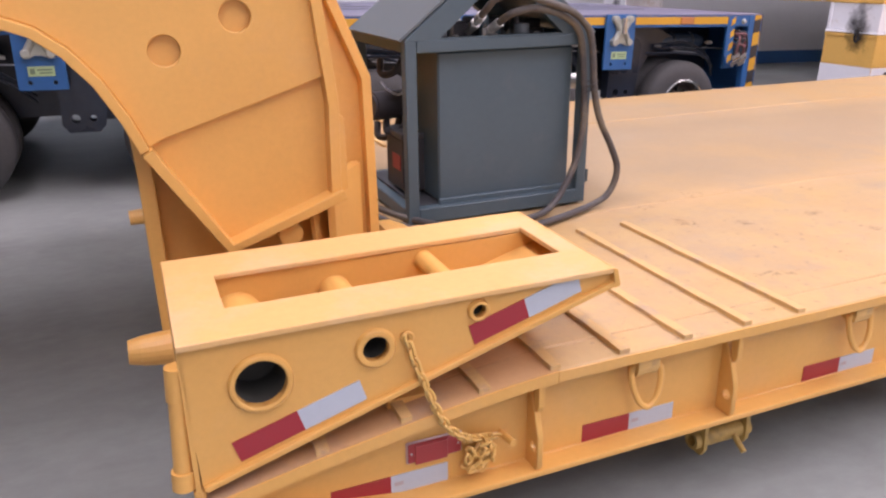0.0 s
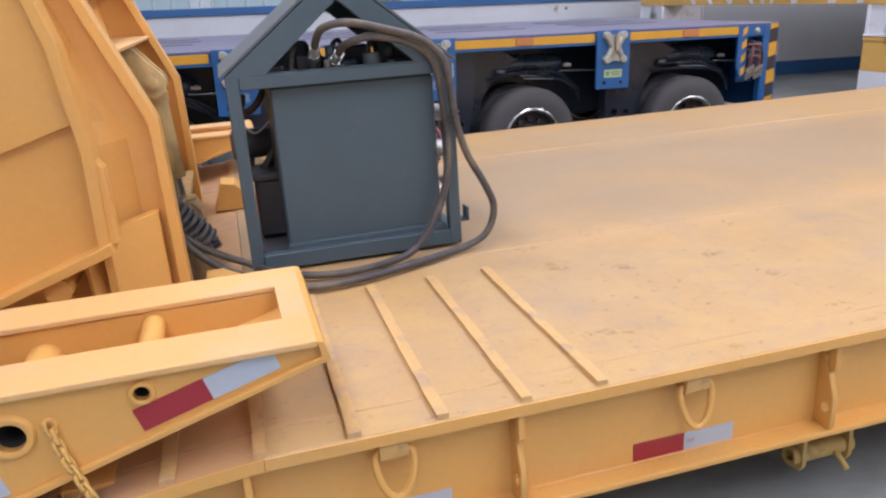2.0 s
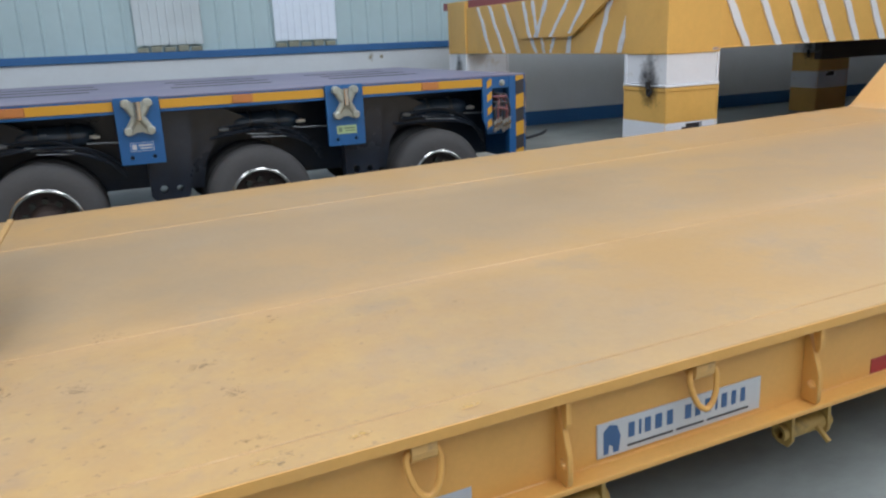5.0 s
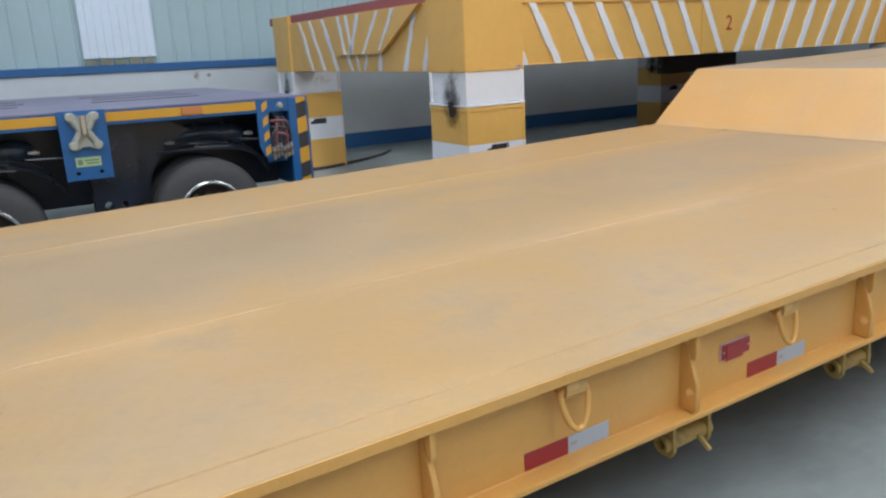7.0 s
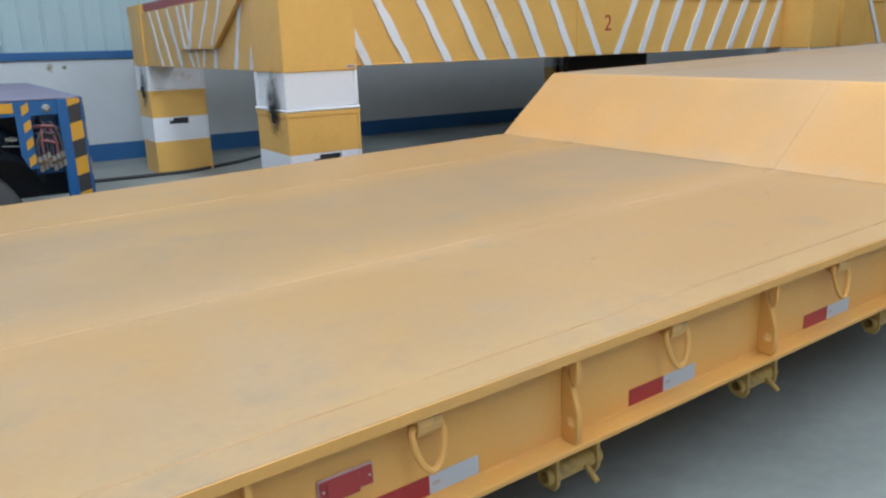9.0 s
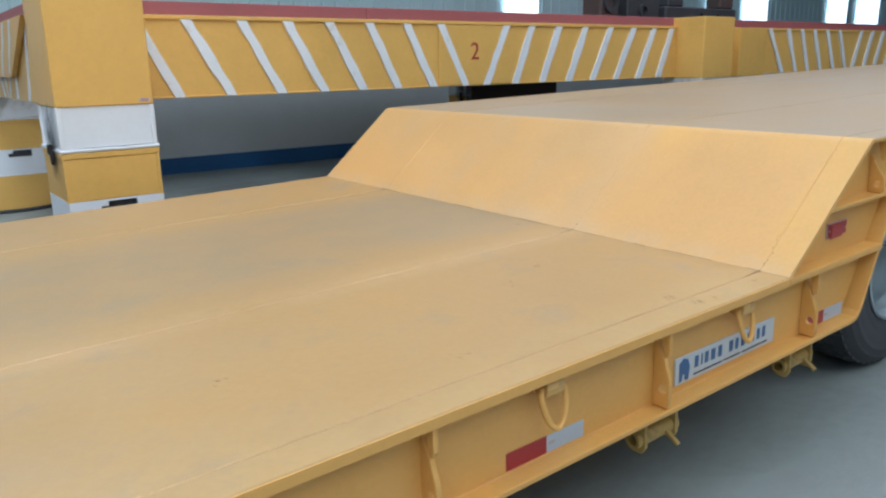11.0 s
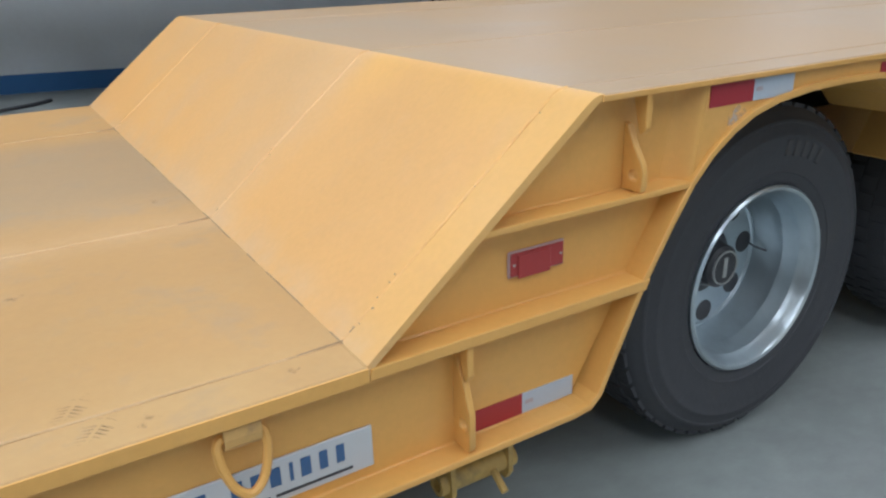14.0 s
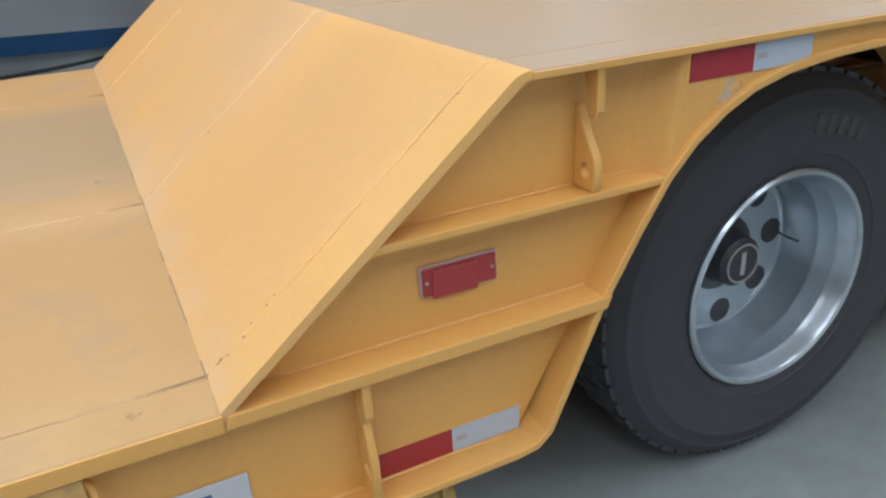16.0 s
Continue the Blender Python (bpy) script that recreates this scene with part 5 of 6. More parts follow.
# ---------------------------------------------------------------- blue modular trailer behind
blue = thing("modular_trailer", "blue modular platform trailer with dusty deck and black running gear", "trailer")
BY, BT = 4.0, 1.137
bm = B()
box(bm, -11.5, -2.83, BY, BY + 2.9, BT - 0.012, BT, 0.004)
part("platform", bm, BLUE_TOP, blue, "dusty violet-blue platform top")
bm = B()
box(bm, -11.5, -2.83, BY + 0.002, BY + 0.05, BT - 0.105, BT - 0.012, 0.004)
rail = part("side_rail", bm, BLUE, blue)
bm = B()
box(bm, -11.5, -2.86, BY + 2.6, BY + 2.86, BT - 0.2, BT - 0.012)
part("far_rail", bm, BLUE, blue)
for x in (-10.65, -9.25, -7.85, -6.45, -5.05, -3.75):
    # near-black strips on the top paint the shade within the slots
    for y, d in ((5.0, 0.0), (5.50, 0.06), (6.0, 0.02)):
        bm = B()
        box(bm, x - 0.40 + d, x + 0.40 + d, y, y + 0.09, BT, BT + 0.002)
        part("deck_slot", bm, VOID_BLACK, blue)
bm = B()
box(bm, -11.5, -2.9, 4.57, 5.93, 0.44, BT - 0.02)
part("frame_core", bm, UNDER, blue, "black steel spine frame")
bm = B()
box(bm, -11.5, -2.9, 4.10, 4.57, BT - 0.10, BT - 0.02)
part("side_frame", bm, UNDER, blue)
for xs in (-10.02, -8.60, -7.17, -5.755, -4.34):
    bm = B()
    prism(bm, [(xs - 0.14, 0.70), (xs + 0.14, 0.70), (xs + 0.14, BT + 0.002), (xs - 0.14, BT + 0.002)], "y", BY - 0.03, BY - 0.008, holes=[circle(xs - 0.07, 0.745, 0.014, 12), circle(xs + 0.07, 0.745, 0.014, 12)])
    br = part("coupling_plate", bm, BLUE, blue, "blue coupling plate")
    bm = B()
    zc = BT - 0.125
    edge = [(0.092, 0.105), (0.055, 0.118), (0.034, 0.10), (0.02, 0.09), (-0.02, 0.09), (-0.034, 0.10), (-0.055, 0.118), (-0.092, 0.105), (-0.098, 0.075), (-0.06, 0.045), (-0.044, 0.0), (-0.06, -0.045), (-0.098, -0.075), (-0.092, -0.105), (-0.055, -0.118), (-0.02, -0.10), (0.02, -0.10), (0.055, -0.118), (0.092, -0.105), (0.098, -0.075), (0.06, -0.045), (0.044, 0.0), (0.06, 0.045), (0.098, 0.075)]
    prism(bm, [(xs + u, zc + v) for u, v in edge], "y", BY - 0.055, BY - 0.03)
    for sx in (-1, 1):
        for sz in (-1, 1):
            rod(bm, (xs + sx * 0.018, BY - 0.055, zc), (xs + sx * 0.07, BY - 0.048, zc + sz * 0.09), 0.024, 10)
    cast = part("tie_casting", bm, CAST, br, "bright cross-shaped tie casting")
    for sx in (-1, 1):
        for sz in (-1, 1):
            part("bolt_head", lathe(B(), [(-0.014, 0.0), (-0.014, 0.022), (-0.010, 0.027), (0.0, 0.029), (0.03, 0.029)], (xs + sx * 0.07, BY - 0.062, zc + sz * 0.09), "y", 18), CAST, cast, "", True)
    part("centre_ridge", rod(B(), (xs, BY - 0.074, zc + 0.10), (xs, BY - 0.074, zc - 0.02), 0.022, 14), CHROME, cast, "shiny steel ridge")
    bm = B()
    box(bm, xs - 0.075, xs + 0.075, BY - 0.032, BY - 0.03, 0.785, 0.845)
    plate = part("plate_label", bm, GREEN_LABEL if xs in (-4.34, -8.60) else LABEL_BLUE, br)
    ink = LABEL_INK if xs in (-4.34, -8.60) else SIGN_WHITE
    bars = [(-0.062, -0.035, 0.798, 0.832), (-0.022, 0.062, 0.819, 0.829), (-0.012, 0.062, 0.801, 0.810)]
    if ink is SIGN_WHITE:
        bars += [(-0.073, 0.073, 0.841, 0.8435), (-0.073, 0.073, 0.7865, 0.789), (-0.0735, -0.071, 0.789, 0.841), (0.071, 0.0735, 0.789, 0.841)]
    for u0, u1, v0, v1 in bars:
        bm = B()
        box(bm, xs + u0, xs + u1, BY - 0.0335, BY - 0.032, v0, v1)
        part("label_bar", bm, ink, plate)
    bm = B()
    box(bm, xs + 0.145, xs + (1.27 if xs < -4.4 else 1.135), BY - 0.002, BY + 0.002, BT - 0.082, BT - 0.022)
    part("amber_band", bm, AMBER, blue, "amber reflective band")
    bm = B()
    box(bm, xs + 0.62, xs + 0.76, BY - 0.010, BY - 0.002, BT - 0.080, BT - 0.022, 0.006)
    part("marker_lamp", bm, ORANGE_LENS, blue, "orange marker lamp")


def blue_wheel(x, y, r):
    bm = B()
    lathe(bm, [(0.03, r * 0.56), (0.0, r * 0.61), (-0.004, r * 0.76), (0.012, r * 0.90), (0.035, r * 0.97), (0.06, r), (0.18, r), (0.205, r * 0.96), (0.225, r * 0.88), (0.235, r * 0.6)], (x, y, r - 0.02), "y", 48)
    t = part("tyre", bm, DUSTY_RUBBER, blue, "dusty grey tyre", True)
    bm = B()
    lathe(bm, [(0.03, r * 0.60), (0.0, r * 0.605), (-0.004, r * 0.58), (0.0, r * 0.55), (0.03, r * 0.53)], (x, y, r - 0.02), "y", 40)
    part("rim_ring", bm, CHROME, t, "bright rim ring", True)
    bm = B()
    lathe(bm, [(0.03, r * 0.54), (0.10, r * 0.50), (0.11, r * 0.3), (0.06, r * 0.2), (0.05, 0.0)], (x, y, r - 0.02), "y", 32)
    part("wheel_disc", bm, DISC, t, "rusty dark wheel disc", True)
    if y < 4.2:
        for k in range(10):
            a = 2 * math.pi * (k + 0.5) / 10
            part("wheel_nut", rod(B(), (x + r * 0.36 * math.cos(a), y + 0.11, r - 0.02 + r * 0.36 * math.sin(a)), (x + r * 0.36 * math.cos(a), y + 0.065, r - 0.02 + r * 0.36 * math.sin(a)), 0.021, 10), VOID_BLACK, t)


for x in (-3.585, -4.99, -6.395, -7.80, -9.20, -10.6):
    for y in (4.01, 4.31, 5.95, 6.25):
        blue_wheel(x, y, 0.38)
    bm = B()
    arm = [(x - 0.58, 1.03), (x - 0.22, 1.03), (x - 0.02, 0.93), (x + 0.05, 0.82), (x - 0.12, 0.86), (x - 0.25, 0.80), (x - 0.34, 0.66), (x - 0.38, 0.46), (x - 0.50, 0.46), (x - 0.56, 0.70)]
    prism(bm, arm, "y", 4.22, 4.32)
    part("swing_arm", bm, UNDER, blue)
    if x < -3.6:
        bm = B()
        prism(bm, [(x + 0.66, 1.03), (x + 0.98, 1.03), (x + 0.95, 0.60), (x + 0.92, 0.44), (x + 0.88, 0.40), (x + 0.70, 0.40), (x + 0.66, 0.45)], "y", 4.10, 4.2, holes=[circle(x + 0.745, 0.49, 0.028, 14), circle(x + 0.85, 0.49, 0.022, 12)])
        part("pivot_post", bm, UNDER, blue)
    part("air_tank", lathe(B(), [(x - 0.155, 0.0), (x - 0.15, 0.03), (x - 0.12, 0.062), (x - 0.06, 0.075), (x + 0.26, 0.075), (x + 0.33, 0.06), (x + 0.36, 0.03), (x + 0.365, 0.0)], (0, 4.28, 0.893), "x", 28), TANK, blue, "glossy blue-black air tank", True)
    for u in (0.0, 0.2):
        part("tank_strap", lathe(B(), [(x + u - 0.012, 0.0745), (x + u - 0.012, 0.079), (x + u + 0.012, 0.079), (x + u + 0.012, 0.0745)], (0, 4.28, 0.893), "x", 28), UNDER, blue)
    for k in range(3):
        part("brake_pipe", rod(B(), (x - 0.07 + 0.03 * k, 4.17, 0.845 - 0.024 * k), (x + 0.20 + 0.02 * k, 4.17, 0.828 - 0.024 * k), 0.005, 8), PIPE_GREY, blue)
    part("long_pipe", rod(B(), (x + 0.30, 4.2, 0.84), (x + 0.62, 4.2, 0.825), 0.007, 8), PIPE_GREY, blue)
    for u, v in ((0.36, 0.885), (-0.20, 0.865)):
        bm = B()
        rod(bm, (x + u - 0.035, 4.18, v), (x + u + 0.03, 4.18, v - 0.003), 0.013, 10)
        rod(bm, (x + u - 0.012, 4.18, v), (x + u + 0.010, 4.18, v), 0.018, 6)
        part("pipe_union", bm, ZINC if u > 0 else PIPE_GREY, blue)
    for k in range(3):
        bm = B()
        lift_ = 0.012 * ((k * 7 + int(-x * 10)) % 5)
        tube(bm, smooth_path([(x - 0.30 + 0.06 * k, 4.2, 0.80 + 0.035 * k), (x + 0.02 + 0.05 * k, 4.16 + 0.01 * k, 0.80 + 0.02 * k + lift_), (x + 0.3 + 0.04 * k, 4.18 + 0.01 * k, 0.77 - 0.03 * k + lift_), (x + 0.52, 4.28, 0.66 - 0.04 * k)], 5), 0.011, 8)
        part("service_hose", bm, UNDER, blue)
# end with hazard stripes and hose couplings
bm = B()
box(bm, -2.965, -2.83, BY - 0.004, BY + 0.06, 0.42, BT - 0.012, 0.004)
part("end_post", bm, BLUE, blue)
bm = B()
box(bm, -2.832, -2.815, BY, BY + 2.9, 0.42, BT - 0.002, 0.003)
endp = part("end_panel", bm, BLUE, blue)
bm = B()
prism(bm, [(-3.20, 0.80), (-3.165, 0.71), (-3.118, 0.71), (-3.118, BT - 0.012), (-3.20, BT - 0.012)], "y", BY - 0.004, BY + 0.02)
post = part("coupling_post", bm, BLUE, blue)
for k in range(4):
    bm = B()
    z = 0.72 + 0.105 * k
    prism(bm, [(-3.163, z), (-3.122, z + 0.03), (-3.122, min(z + 0.085, BT - 0.02)), (-3.163, min(z + 0.055, BT - 0.02))], "y", BY - 0.0065, BY - 0.004)
    part("hazard_stripe", bm, AMBER, post, "amber hazard stripe")
bm = B()
box(bm, -3.118, -2.965, BY + 0.10, BY + 0.12, 0.66, BT - 0.012)
part("coupling_panel", bm, BLUE, blue)
for k in range(-1, 7):
    z = 0.42 + 0.11 * k
    mat = BLACK if k % 2 else AMBER
    lo, hi = 0.425, BT - 0.01
    bm = B()
    prism(bm, [(BY + 0.002, max(z, lo)), (BY + 0.16, min(max(z + 0.09, lo), hi)), (BY + 0.16, min(z + 0.2, hi)), (BY + 0.002, min(max(z + 0.11, lo + 0.002), hi))], "x", -2.8145, -2.811)
    part("hazard_stripe", bm, mat, endp, "black hazard stripe" if k % 2 else "amber hazard stripe")
    bm = B()
    prism(bm, [(-2.905, max(z, lo)), (-2.832, max(z + 0.02, lo + 0.001)), (-2.832, min(z + 0.13, hi)), (-2.905, min(max(z + 0.11, lo + 0.002), hi - 0.001))], "y", BY - 0.0065, BY - 0.004)
    part("hazard_stripe", bm, mat, endp, "black hazard stripe" if k % 2 else "amber hazard stripe")
part("air_valve", lathe(B(), [(-0.03, 0.0), (-0.03, 0.014), (-0.01, 0.024), (0.0, 0.034), (0.10, 0.034)], (-3.025, BY + 0.01, 1.075), "y", 9), CAST, blue, "grey cast air valve")
for k in range(6):
    u = -3.105 + 0.026 * k
    zb = 0.69 + 0.012 * (k % 3)
    part("quick_coupling", rod(B(), (u, BY - 0.02, zb + 0.095), (u + 0.006, BY - 0.005, zb), 0.0125, 10), ZINC, blue)
    part("coupling_collar", rod(B(), (u, BY - 0.021, zb + 0.065), (u + 0.002, BY - 0.018, zb + 0.045), 0.017, 10), CHROME, blue)
    bm = B()
    tube(bm, smooth_path([(u, BY - 0.02, zb + 0.09), (u - 0.002, BY - 0.03, zb + 0.17), (u + 0.02 - 0.012 * k, BY - 0.02, zb + 0.23 + 0.02 * (k % 3)), (-3.10 + 0.01 * k, BY + 0.10, 0.93 + 0.03 * (k % 4))], 5), 0.0095, 8)
    part("service_hose", bm, (RUBBER, PINK_HOSE, RUBBER)[k % 3], blue)
for k in range(3):
    bm = B()
    tube(bm, smooth_path([(-3.118, BY + 0.05, 0.96 - 0.045 * k), (-3.07, BY - 0.03, 0.972 - 0.045 * k), (-3.01, BY - 0.035, 0.965 - 0.05 * k), (-2.966, BY + 0.02, 0.94 - 0.05 * k)], 5), 0.010, 8)
    part("service_hose", bm, PINK_HOSE if k != 1 else RUBBER, blue)

# ---------------------------------------------------------------- striped steel frame on legs
TIP = Matrix.Translation((5, 0, 0)) @ Matrix.Rotation(radians(-0.22), 4, "Y") @ Matrix.Translation((-5, 0, 0))
gantry = thing("striped_steel_frame", "yellow steel frame with white diagonal stripes, standing on box legs", "machine frame", at=TIP)
FB, FT = 1.265, 1.835


def leg(x0, x1, y0, y1):
    bm = B()
    box(bm, x0, x1, y0, y1, 1.252, FT + 0.09, 0.006)
    head = part("leg_head", bm, FRAME_YELLOW, gantry)
    bm = B()
    box(bm, x0 + 0.012, x1 - 0.012, y0 + 0.012, y1 - 0.012, 1.0, 1.252)
    part("white_collar", bm, FRAME_WHITE, gantry, "white painted leg collar")
    for u0, u1, v0, v1 in ((x0, x0 + 0.03, y0, y0 + 0.03), (x1 - 0.03, x1, y0, y0 + 0.03), (x0, x0 + 0.03, y1 - 0.03, y1)):
        bm = B()
        box(bm, u0, u1, v0, v1, 0.996, 1.25, 0.003)
        part("corner_strip", bm, FRAME_WHITE, gantry)
    bm = B()
    box(bm, x0 - 0.010, x1 + 0.010, y0 - 0.010, y1 + 0.010, 0.972, 0.995, 0.007)
    part("collar_lip", bm, FRAME_WHITE, gantry, "chipped white collar lip")
    bm = B()
    box(bm, x0 - 0.006, x1 + 0.006, y0 - 0.006, y1 + 0.006, 0.935, 0.970, 0.004)
    part("box_rim", bm, FRAME_YELLOW, gantry)
    bm = B()
    box(bm, x0, x1, y0, y1, 0.664, 0.936, 0.005)
    part("leg_box", bm, FRAME_YELLOW, gantry)
    for u in (x0 + 0.001, x1 - 0.021):
        bm = B()
        box(bm, u, u + 0.02, y0 - 0.007, y0, -0.018, 0.934, 0.002)
        part("edge_weld_strip", bm, FRAME_YELLOW, gantry)
    bm = B()
    prism(bm, [(x0, 0.385), (x1, 0.385), (x1, 0.664), (x0, 0.664)], "y", y0, y1, holes=[[(x0 + 0.19, 0.580), (x0 + 0.19, 0.622), (x0 + 0.235, 0.622), (x0 + 0.235, 0.652), (x0 + 0.415, 0.652), (x0 + 0.415, 0.580)]])
    part("white_band", bm, FRAME_WHITE, gantry, "white painted leg band with a slot")
    for u in (x0 + 0.001, x1 - 0.021):
        bm = B()
        box(bm, u, u + 0.02, y0 - 0.0085, y0 - 0.007, 0.386, 0.663)
        part("painted_edge", bm, FRAME_WHITE, gantry)
    # black box added inside the slot to paint its shade
    bm = B()
    box(bm, x0 + 0.17, x0 + 0.43, y0 + 0.03, y1 - 0.04, 0.565, 0.662)
    part("slot_void", bm, BLACK, gantry)
    bm = B()
    box(bm, x0, x1, y0, y1, -0.02, 0.385, 0.005)
    part("leg_foot", bm, FRAME_YELLOW, gantry)
    bm = B()
    bmesh.ops.create_grid(bm, x_segments=1, y_segments=1, size=0.5, matrix=Matrix.Translation((x0 - 0.010, y0 + 0.21, 1.02)) @ Matrix.Rotation(radians(90), 4, "Y") @ Matrix.Diagonal((0.66, 0.42, 1, 1)))
    part("soot_mark", bm, SOOT_HAZE, gantry, "black soot mark", False)
    bm = B()
    tube(bm, [(x0 - 0.018, y0 + 0.21 + 0.02 * math.cos(a), 0.94 + 0.045 * math.sin(a)) for a in [k * math.pi / 6 for k in range(12)]], 0.010, 6, True)
    part("lifting_eye", bm, SOOT, gantry)
    bm = B()
    box(bm, x0 - 0.04, x0 - 0.008, y0 + 0.19, y0 + 0.23, 0.955, 1.02, 0.006)
    part("eye_lug", bm, SOOT, gantry, "sooty lifting lug")


leg(-1.51, -0.925, 3.85, 4.44)
leg(-1.49, -0.845, 7.9, 8.45)
bm = B()
box(bm, -1.012, -0.944, 3.847, 3.85, 1.268, 1.292, 0.001)
tag = part("rating_label", bm, SIGN_WHITE, gantry, "small white label with red print")
for v0, v1 in ((1.2735, 1.277), (1.2815, 1.2865)):
    bm = B()
    box(bm, -1.004, -0.952, 3.8455, 3.847, v0, v1)
    part("label_bar", bm, NUMBER_RED, tag)
leg(5.14, 5.72, 3.88, 4.44)
leg(5.05, 5.76, 7.9, 8.45)


def beam_x(x0, x1, y0, y1):
    bm = B()
    box(bm, x0, x1, y0, y1, FB, FT, 0.005)
    web_ = part("long_beam", bm, FRAME_YELLOW, gantry)
    for d, z0, z1 in ((0.02, FT - 0.03, FT - 0.001), (0.015, FB + 0.001, FB + 0.015)):
        bm = B()
        box(bm, x0 + 0.001, x1 - 0.001, y0 - d, y0, z0, z1, 0.003)
        part("beam_lip", bm, FRAME_YELLOW, web_)
    return web_


front = beam_x(-0.925, 5.16, 4.25, 4.5)
beam_x(5.76, 12.0, 4.25, 4.5)
beam_x(-0.845, 12.0, 8.0, 8.3)
bm = B()
box(bm, 6.25, 6.83, 4.12, 4.25, FB - 0.02, FT - 0.01, 0.005)
part("joint_box", bm, FRAME_YELLOW, gantry)
bm = B()
box(bm, 1.70, 2.56, 4.235, 4.25, FB + 0.002, FT - 0.03, 0.004)
part("number_panel", bm, FRAME_YELLOW, gantry)
rnd = random.Random(12)


def brushed(top, foot, z1, z0, half, loose):
    """Outline of a stripe painted by hand, with uneven edges."""
    sides = []
    for s_ in (-1, 1):
        sides.append([(top + (foot - top) * k / 6 + s_ * half * rnd.uniform(0.86, 1.1) + rnd.uniform(-loose, loose), z1 + (z0 - z1) * k / 6) for k in range(7)])
    return sides[0] + sides[1][::-1]


def stripe_y(xt, xb, y, w=0.078):
    bm = B()
    prism(bm, brushed(xt + w / 2, xb + w / 2, FT - 0.004, FB + 0.004, w / 2, 0.006), "y", y - 0.0012, y + 0.018)
    part("white_stripe", bm, FRAME_WHITE, gantry, "white painted stripe")


for top, foot in ((-0.90, -0.615), (-0.545, -0.23), (-0.13, 0.17), (0.235, 0.546), (0.60, 0.91), (0.977, 1.26), (1.35, 1.637), (1.71, 2.01)):
    stripe_y(top - 0.042, foot - 0.042, 4.233, 0.084)
for top, foot in ((2.52, 2.252), (2.85, 2.618), (3.22, 2.987), (3.61, 3.36), (4.0, 3.72), (4.38, 4.09), (4.725, 4.463), (5.05, 4.82)):
    stripe_y(top - 0.042, foot - 0.042, 4.233, 0.084)
for k, top in enumerate((7.10, 7.556, 7.913, 8.25, 8.6, 8.965)):
    stripe_y(top - 0.04, (7.474, 7.83, 8.153, 8.506, 8.89, 9.241)[k] - 0.04, 4.23)
for k in range(7):
    stripe_y(9.62 + 0.36 * k, 9.41 + 0.36 * k, 4.23)
# side beam towards the wall
bm = B()
box(bm, -1.47, -1.15, 4.44, 7.9, FB - 0.01, FT, 0.005)
part("cross_beam", bm, FRAME_YELLOW, gantry)
for top, foot in ((7.53, 7.22), (7.22, 6.86), (6.84, 6.49), (6.455, 6.095), (5.30, 5.45), (4.69, 4.93), (4.36, 4.575)):
    bm = B()
    prism(bm, brushed(top, foot, FT - 0.01, FB, 0.036, 0.016), "x", -1.4745, -1.47)
    part("white_stripe", bm, FRAME_WHITE, gantry, "white painted stripe")
for top, foot in ((5.98, 5.93), (5.72, 5.79)):
    bm = B()
    prism(bm, brushed(top, foot, 1.425, FB, 0.026, 0.012), "x", -1.4745, -1.47)
    part("white_stripe", bm, FRAME_WHITE, gantry, "white painted stripe")
bm = B()
prism(bm, [(4.55, FT), (5.33, 1.43), (6.39, 1.43), (6.62, FT)], "x", -1.515, -1.4765)
cover = part("cover_plate", bm, FRAME_YELLOW, gantry)
for (y0, z0), (y1, z1) in (((6.30, FT - 0.01), (6.17, 1.434)), ((6.09, FT - 0.01), (6.0, 1.434)), ((5.80, FT - 0.01), (6.03, 1.434)), ((5.36, FT - 0.01), (5.72, 1.434)), ((5.04, FT - 0.01), (5.36, 1.46))):
    bm = B()
    prism(bm, brushed(y0, y1, z0, z1, 0.034, 0.012), "x", -1.5185, -1.515)
    part("white_stripe", bm, FRAME_WHITE, cover, "white painted stripe")
# unseen behind the red edge; the gap is added to light the wall
for x0, x1, y0, y1 in ((1.0, 12.0, 4.295, 8.7), (-1.44, 0.998, 4.295, 4.75), (-1.44, 0.998, 7.9, 8.7), (-1.44, -1.0, 4.752, 7.898)):
    bm = B()
    box(bm, x0, x1, y0, y1, FT, FT + 0.095, 0.004)
    part("red_top", bm, FRAME_RED, gantry, "dusty red platform edge")
# far leg head in deep shade, put in as a dark brown box
bm = B()
box(bm, 5.04, 6.9, 7.86, 8.0, 0.86, 1.262, 0.006)
part("joint_box", bm, BROWN, gantry, "dark brown box painting the far leg head's deep shade")
num = bpy.data.curves.new("number_two", "FONT")
num.body, num.size, num.extrude, num.align_x = "2", 0.22, 0.001, "CENTER"
num.materials.append(NUMBER_RED)
nob = new("painted_number", num)
nob.parent = gantry
nob.matrix_local = pose(2.115, 4.2335, 1.50, 90, 0, 0)
tagged(nob, "red painted figure 2")

# machine on the platform
press = thing("machine_press", "dark brown machine standing on the red platform", "machine")
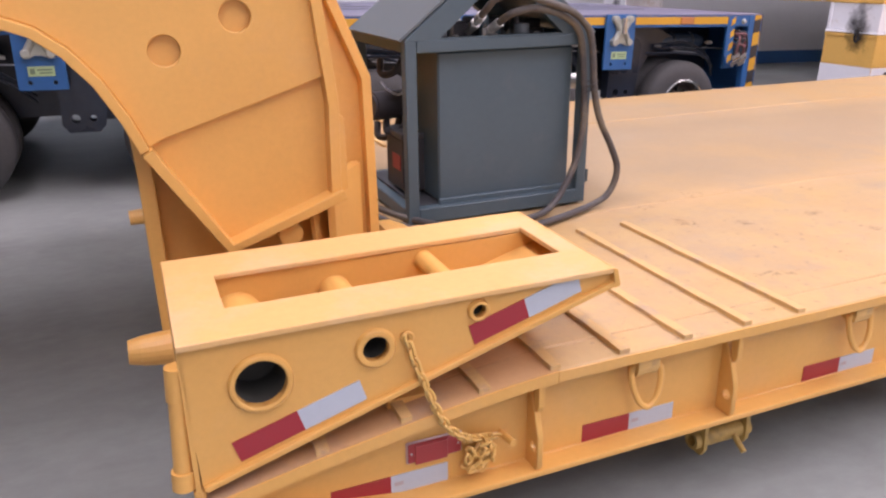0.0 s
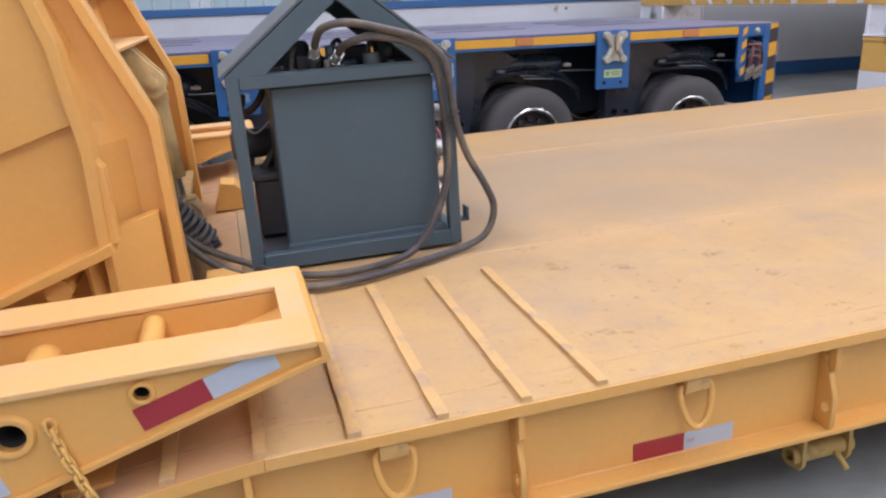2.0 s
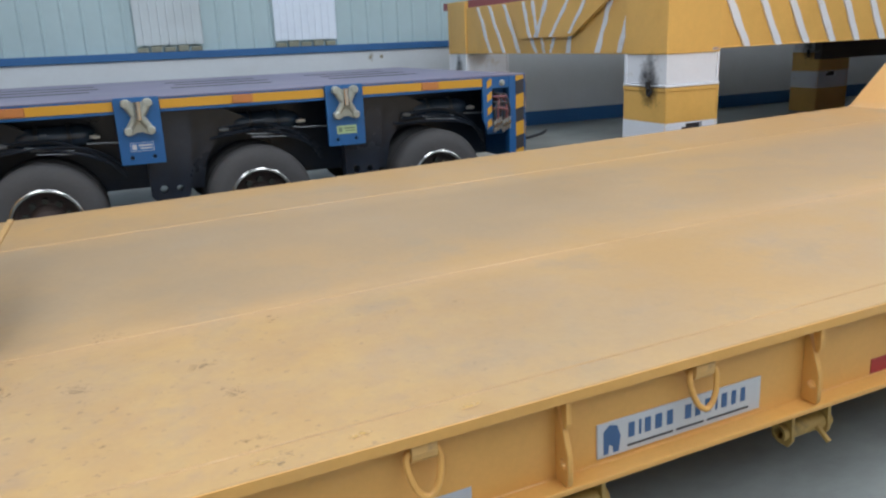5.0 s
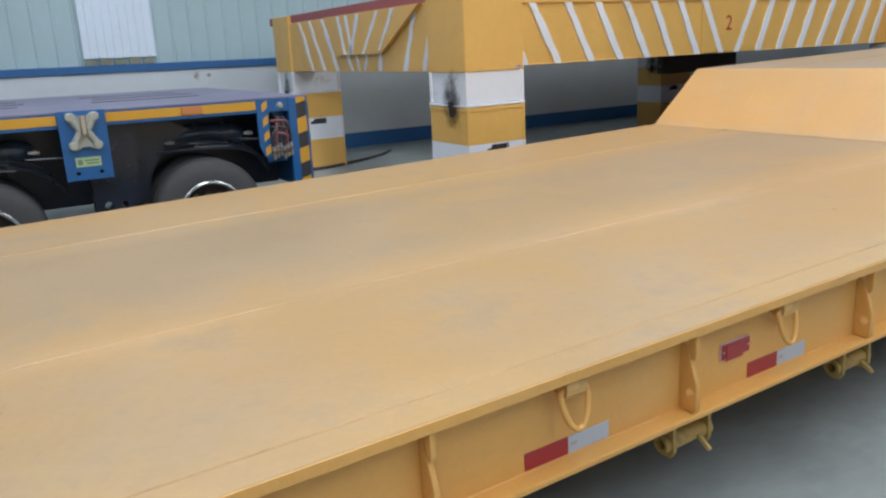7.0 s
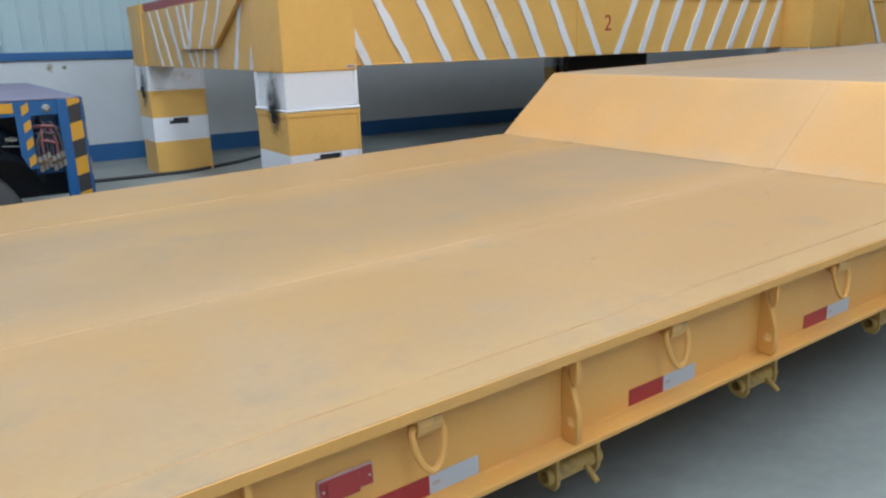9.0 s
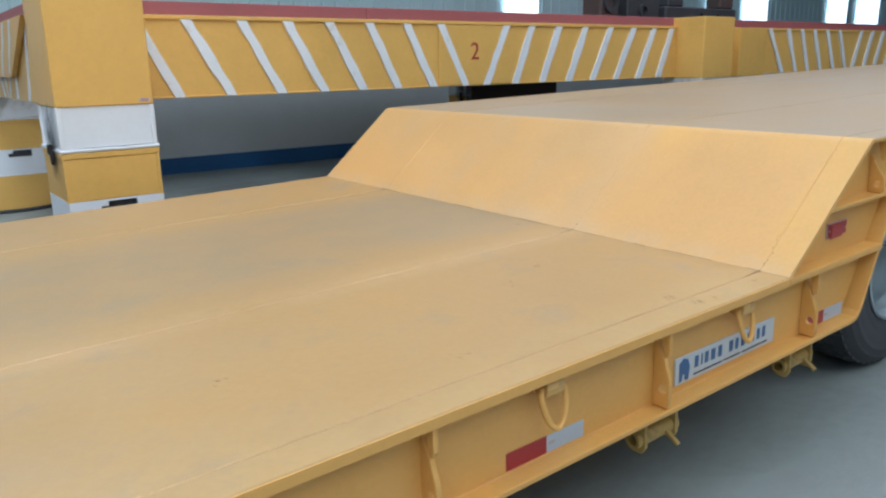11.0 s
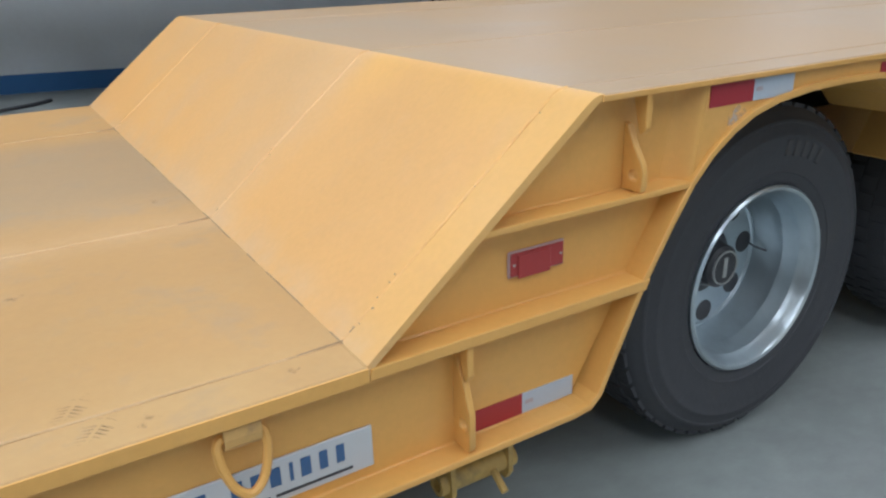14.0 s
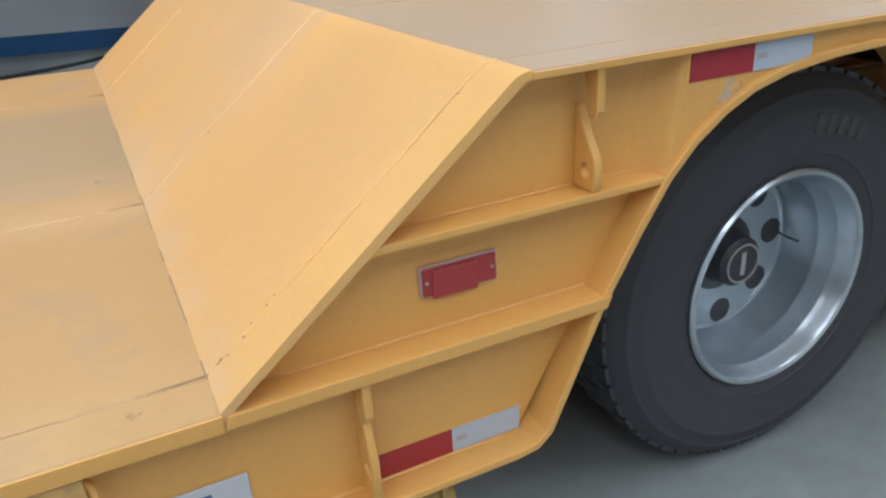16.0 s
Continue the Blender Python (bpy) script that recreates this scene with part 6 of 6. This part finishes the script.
for nm, dims, mt in (("press_base", (5.35, 5.72, 5.6, 5.92, FT + 0.095, 2.45), BROWN), ("press_base", (5.89, 6.58, 5.6, 5.95, FT + 0.095, 2.3), DARK), ("press_base", (6.72, 8.46, 5.6, 5.9, FT + 0.095, 2.2), DARK), ("press_bed", (5.3, 8.5, 5.55, 6.0, FT + 0.095, FT + 0.16), BROWN), ("press_column", (5.4, 5.68, 5.62, 5.9, 2.45, 4.5), DARK), ("press_column", (6.8, 7.15, 5.62, 5.88, 2.2, 4.5), DARK), ("press_column", (8.05, 8.4, 5.62, 5.88, 2.2, 4.5), BROWN), ("press_head", (5.68, 6.8, 5.65, 5.85, 2.75, 3.2), DARK)):
    bm = B()
    box(bm, *dims, 0.02)
    part(nm, bm, mt, press)
for px, pz, pr in ((5.53, 2.2, 0.13), (6.2, 2.12, 0.09), (7.5, 2.08, 0.07), (7.9, 2.08, 0.05)):
    part("bearing_ring", lathe(B(), [(0.0, pr * 0.55), (-0.05, pr * 0.6), (-0.05, pr), (0.02, pr)], (px, 5.6, pz), "y", 24), DARK, press, "", True)
bm = B()
box(bm, 5.38, 5.62, 4.2, 4.262, FT + 0.012, FT + 0.085, 0.01)
part("red_clamp", bm, NUMBER_RED, gantry, "bright red clamp on the platform edge")

# cable on the floor by the legs
cable = tagged(new("floor_cable", finish("floor_cable", tube(B(), smooth_path([(-3.3, 8.0, 0), (-2.3, 7.84, 0), (-1.52, 7.79, 0), (-1.15, 7.8, 0), (-0.74, 7.98, 0), (-0.34, 8.2, 0), (0.0, 8.45, 0), (0.22, 8.7, 0)], 10), 0.02, 8), RUBBER, True)), "black rubber cable lying on the concrete floor", "cable")

# scuffs and boot marks on the deck
rnd = random.Random(21)


stain_level = itertools.count()


def stain(cx, cy, sx, sy, mat, turn=0.0):
    z = H + 0.0022 + 0.00012 * next(stain_level)
    bm = B()
    bmesh.ops.create_grid(bm, x_segments=1, y_segments=1, size=0.5, matrix=Matrix.Translation((cx, cy, z)) @ Matrix.Rotation(radians(turn), 4, "Z") @ Matrix.Diagonal((sx, sy, 1, 1)))
    return part("scuff_mark", bm, mat, trailer, "dark scuff mark" if mat is BOOT else "chipped paint at the deck edge", False)


for cx, cy, l in ((-0.731, 0.6, 0.08), (-0.36, 0.045, 0.08), (-0.09, 1.25, 0.1), (-0.11, 0.06, 0.06), (-0.51, 0.70, 0.06),
                  (-6.26, 0.75, 0.17), (-6.07, 0.66, 0.12), (-5.75, 0.642, 0.17), (-6.39, 0.255, 0.12), (-6.285, 0.225, 0.09), (-6.0, 1.03, 0.15), (-6.28, 0.96, 0.12), (-5.69, 0.145, 0.14), (-5.70, 0.436, 0.10), (-5.644, 0.04, 0.1), (-6.01, 0.28, 0.08), (-5.16, 0.727, 0.08), (-4.93, 0.7, 0.08), (-5.5, 0.9, 0.1), (-1.25, 0.22, 0.09), (-1.8, 0.5, 0.07)):
    stain(cx, cy, l * 1.9, l * 1.2, BOOT, rnd.uniform(-60, 60))
for cx, cy in ((-5.69, 0.045), (-5.47, 0.05), (-6.1, 0.05), (-6.55, 0.05), (-5.2, 0.05)):
    stain(cx, cy, 0.14, 0.05, CHIP, rnd.uniform(-6, 6))
PRINT = smudge("boot_print_dust", (0.20, 0.15, 0.10), 0.36, 25.0, low=0.42, soft=0.3)
for cx, cy, turn in ((-0.462, 0.145, 62), (-0.435, 0.062, 58), (-6.065, 0.66, -35), (-6.27, 0.745, -20), (-5.76, 0.64, 70), (-6.34, 0.25, 15), (-5.69, 0.42, -60)):
    bm = B()
    for k in range(11):
        wide = 0.040 - 0.0012 * abs(k - 5) ** 1.5
        for side in (-1, 1):
            m = Matrix.Translation((0.0095 * (k - 5) + (0.012 if k > 6 else 0), side * wide * 0.5, 0)) @ Matrix.Rotation(radians(side * 18), 4, "Z")
            bmesh.ops.create_grid(bm, x_segments=1, y_segments=1, size=0.5, matrix=m @ Matrix.Diagonal((0.0042, wide * 0.86, 1, 1)))
    part("boot_print", bm, PRINT, trailer, "faint boot print with sole bars", False, at=pose(cx, cy, H + 0.0018, 0, 0, turn))
bm = B()
bmesh.ops.create_grid(bm, x_segments=1, y_segments=1, size=0.5, matrix=Matrix.Translation((0.945, 0.0112, 1.085)) @ Matrix.Rotation(radians(90), 4, "X") @ Matrix.Rotation(radians(38), 4, "Z") @ Matrix.Diagonal((0.13, 0.05, 1, 1)))
part("scuff_mark", bm, CHALK, trailer, "chalky grey scuff", False)
# softened plate edges
for ob in trailer.children_recursive[:] + neck.children_recursive[:]:
    if ob.name.split(".")[0] in ("bottom_flange", "step_shelf", "fender_end", "fender_panel", "arch_lip", "wheel_arch", "loading_ramp", "ramp_rib", "ramp_floor", "side_plate", "belly_flange", "hook_flange", "rear_flange", "inner_flange", "front_flange", "wear_pad", "gusset_lug", "gusset_finger", "step_web"):
        md = ob.modifiers.new("bevel", "BEVEL")
        md.width, md.segments, md.limit_method, md.angle_limit = 0.0025, 2, "ANGLE", radians(50)
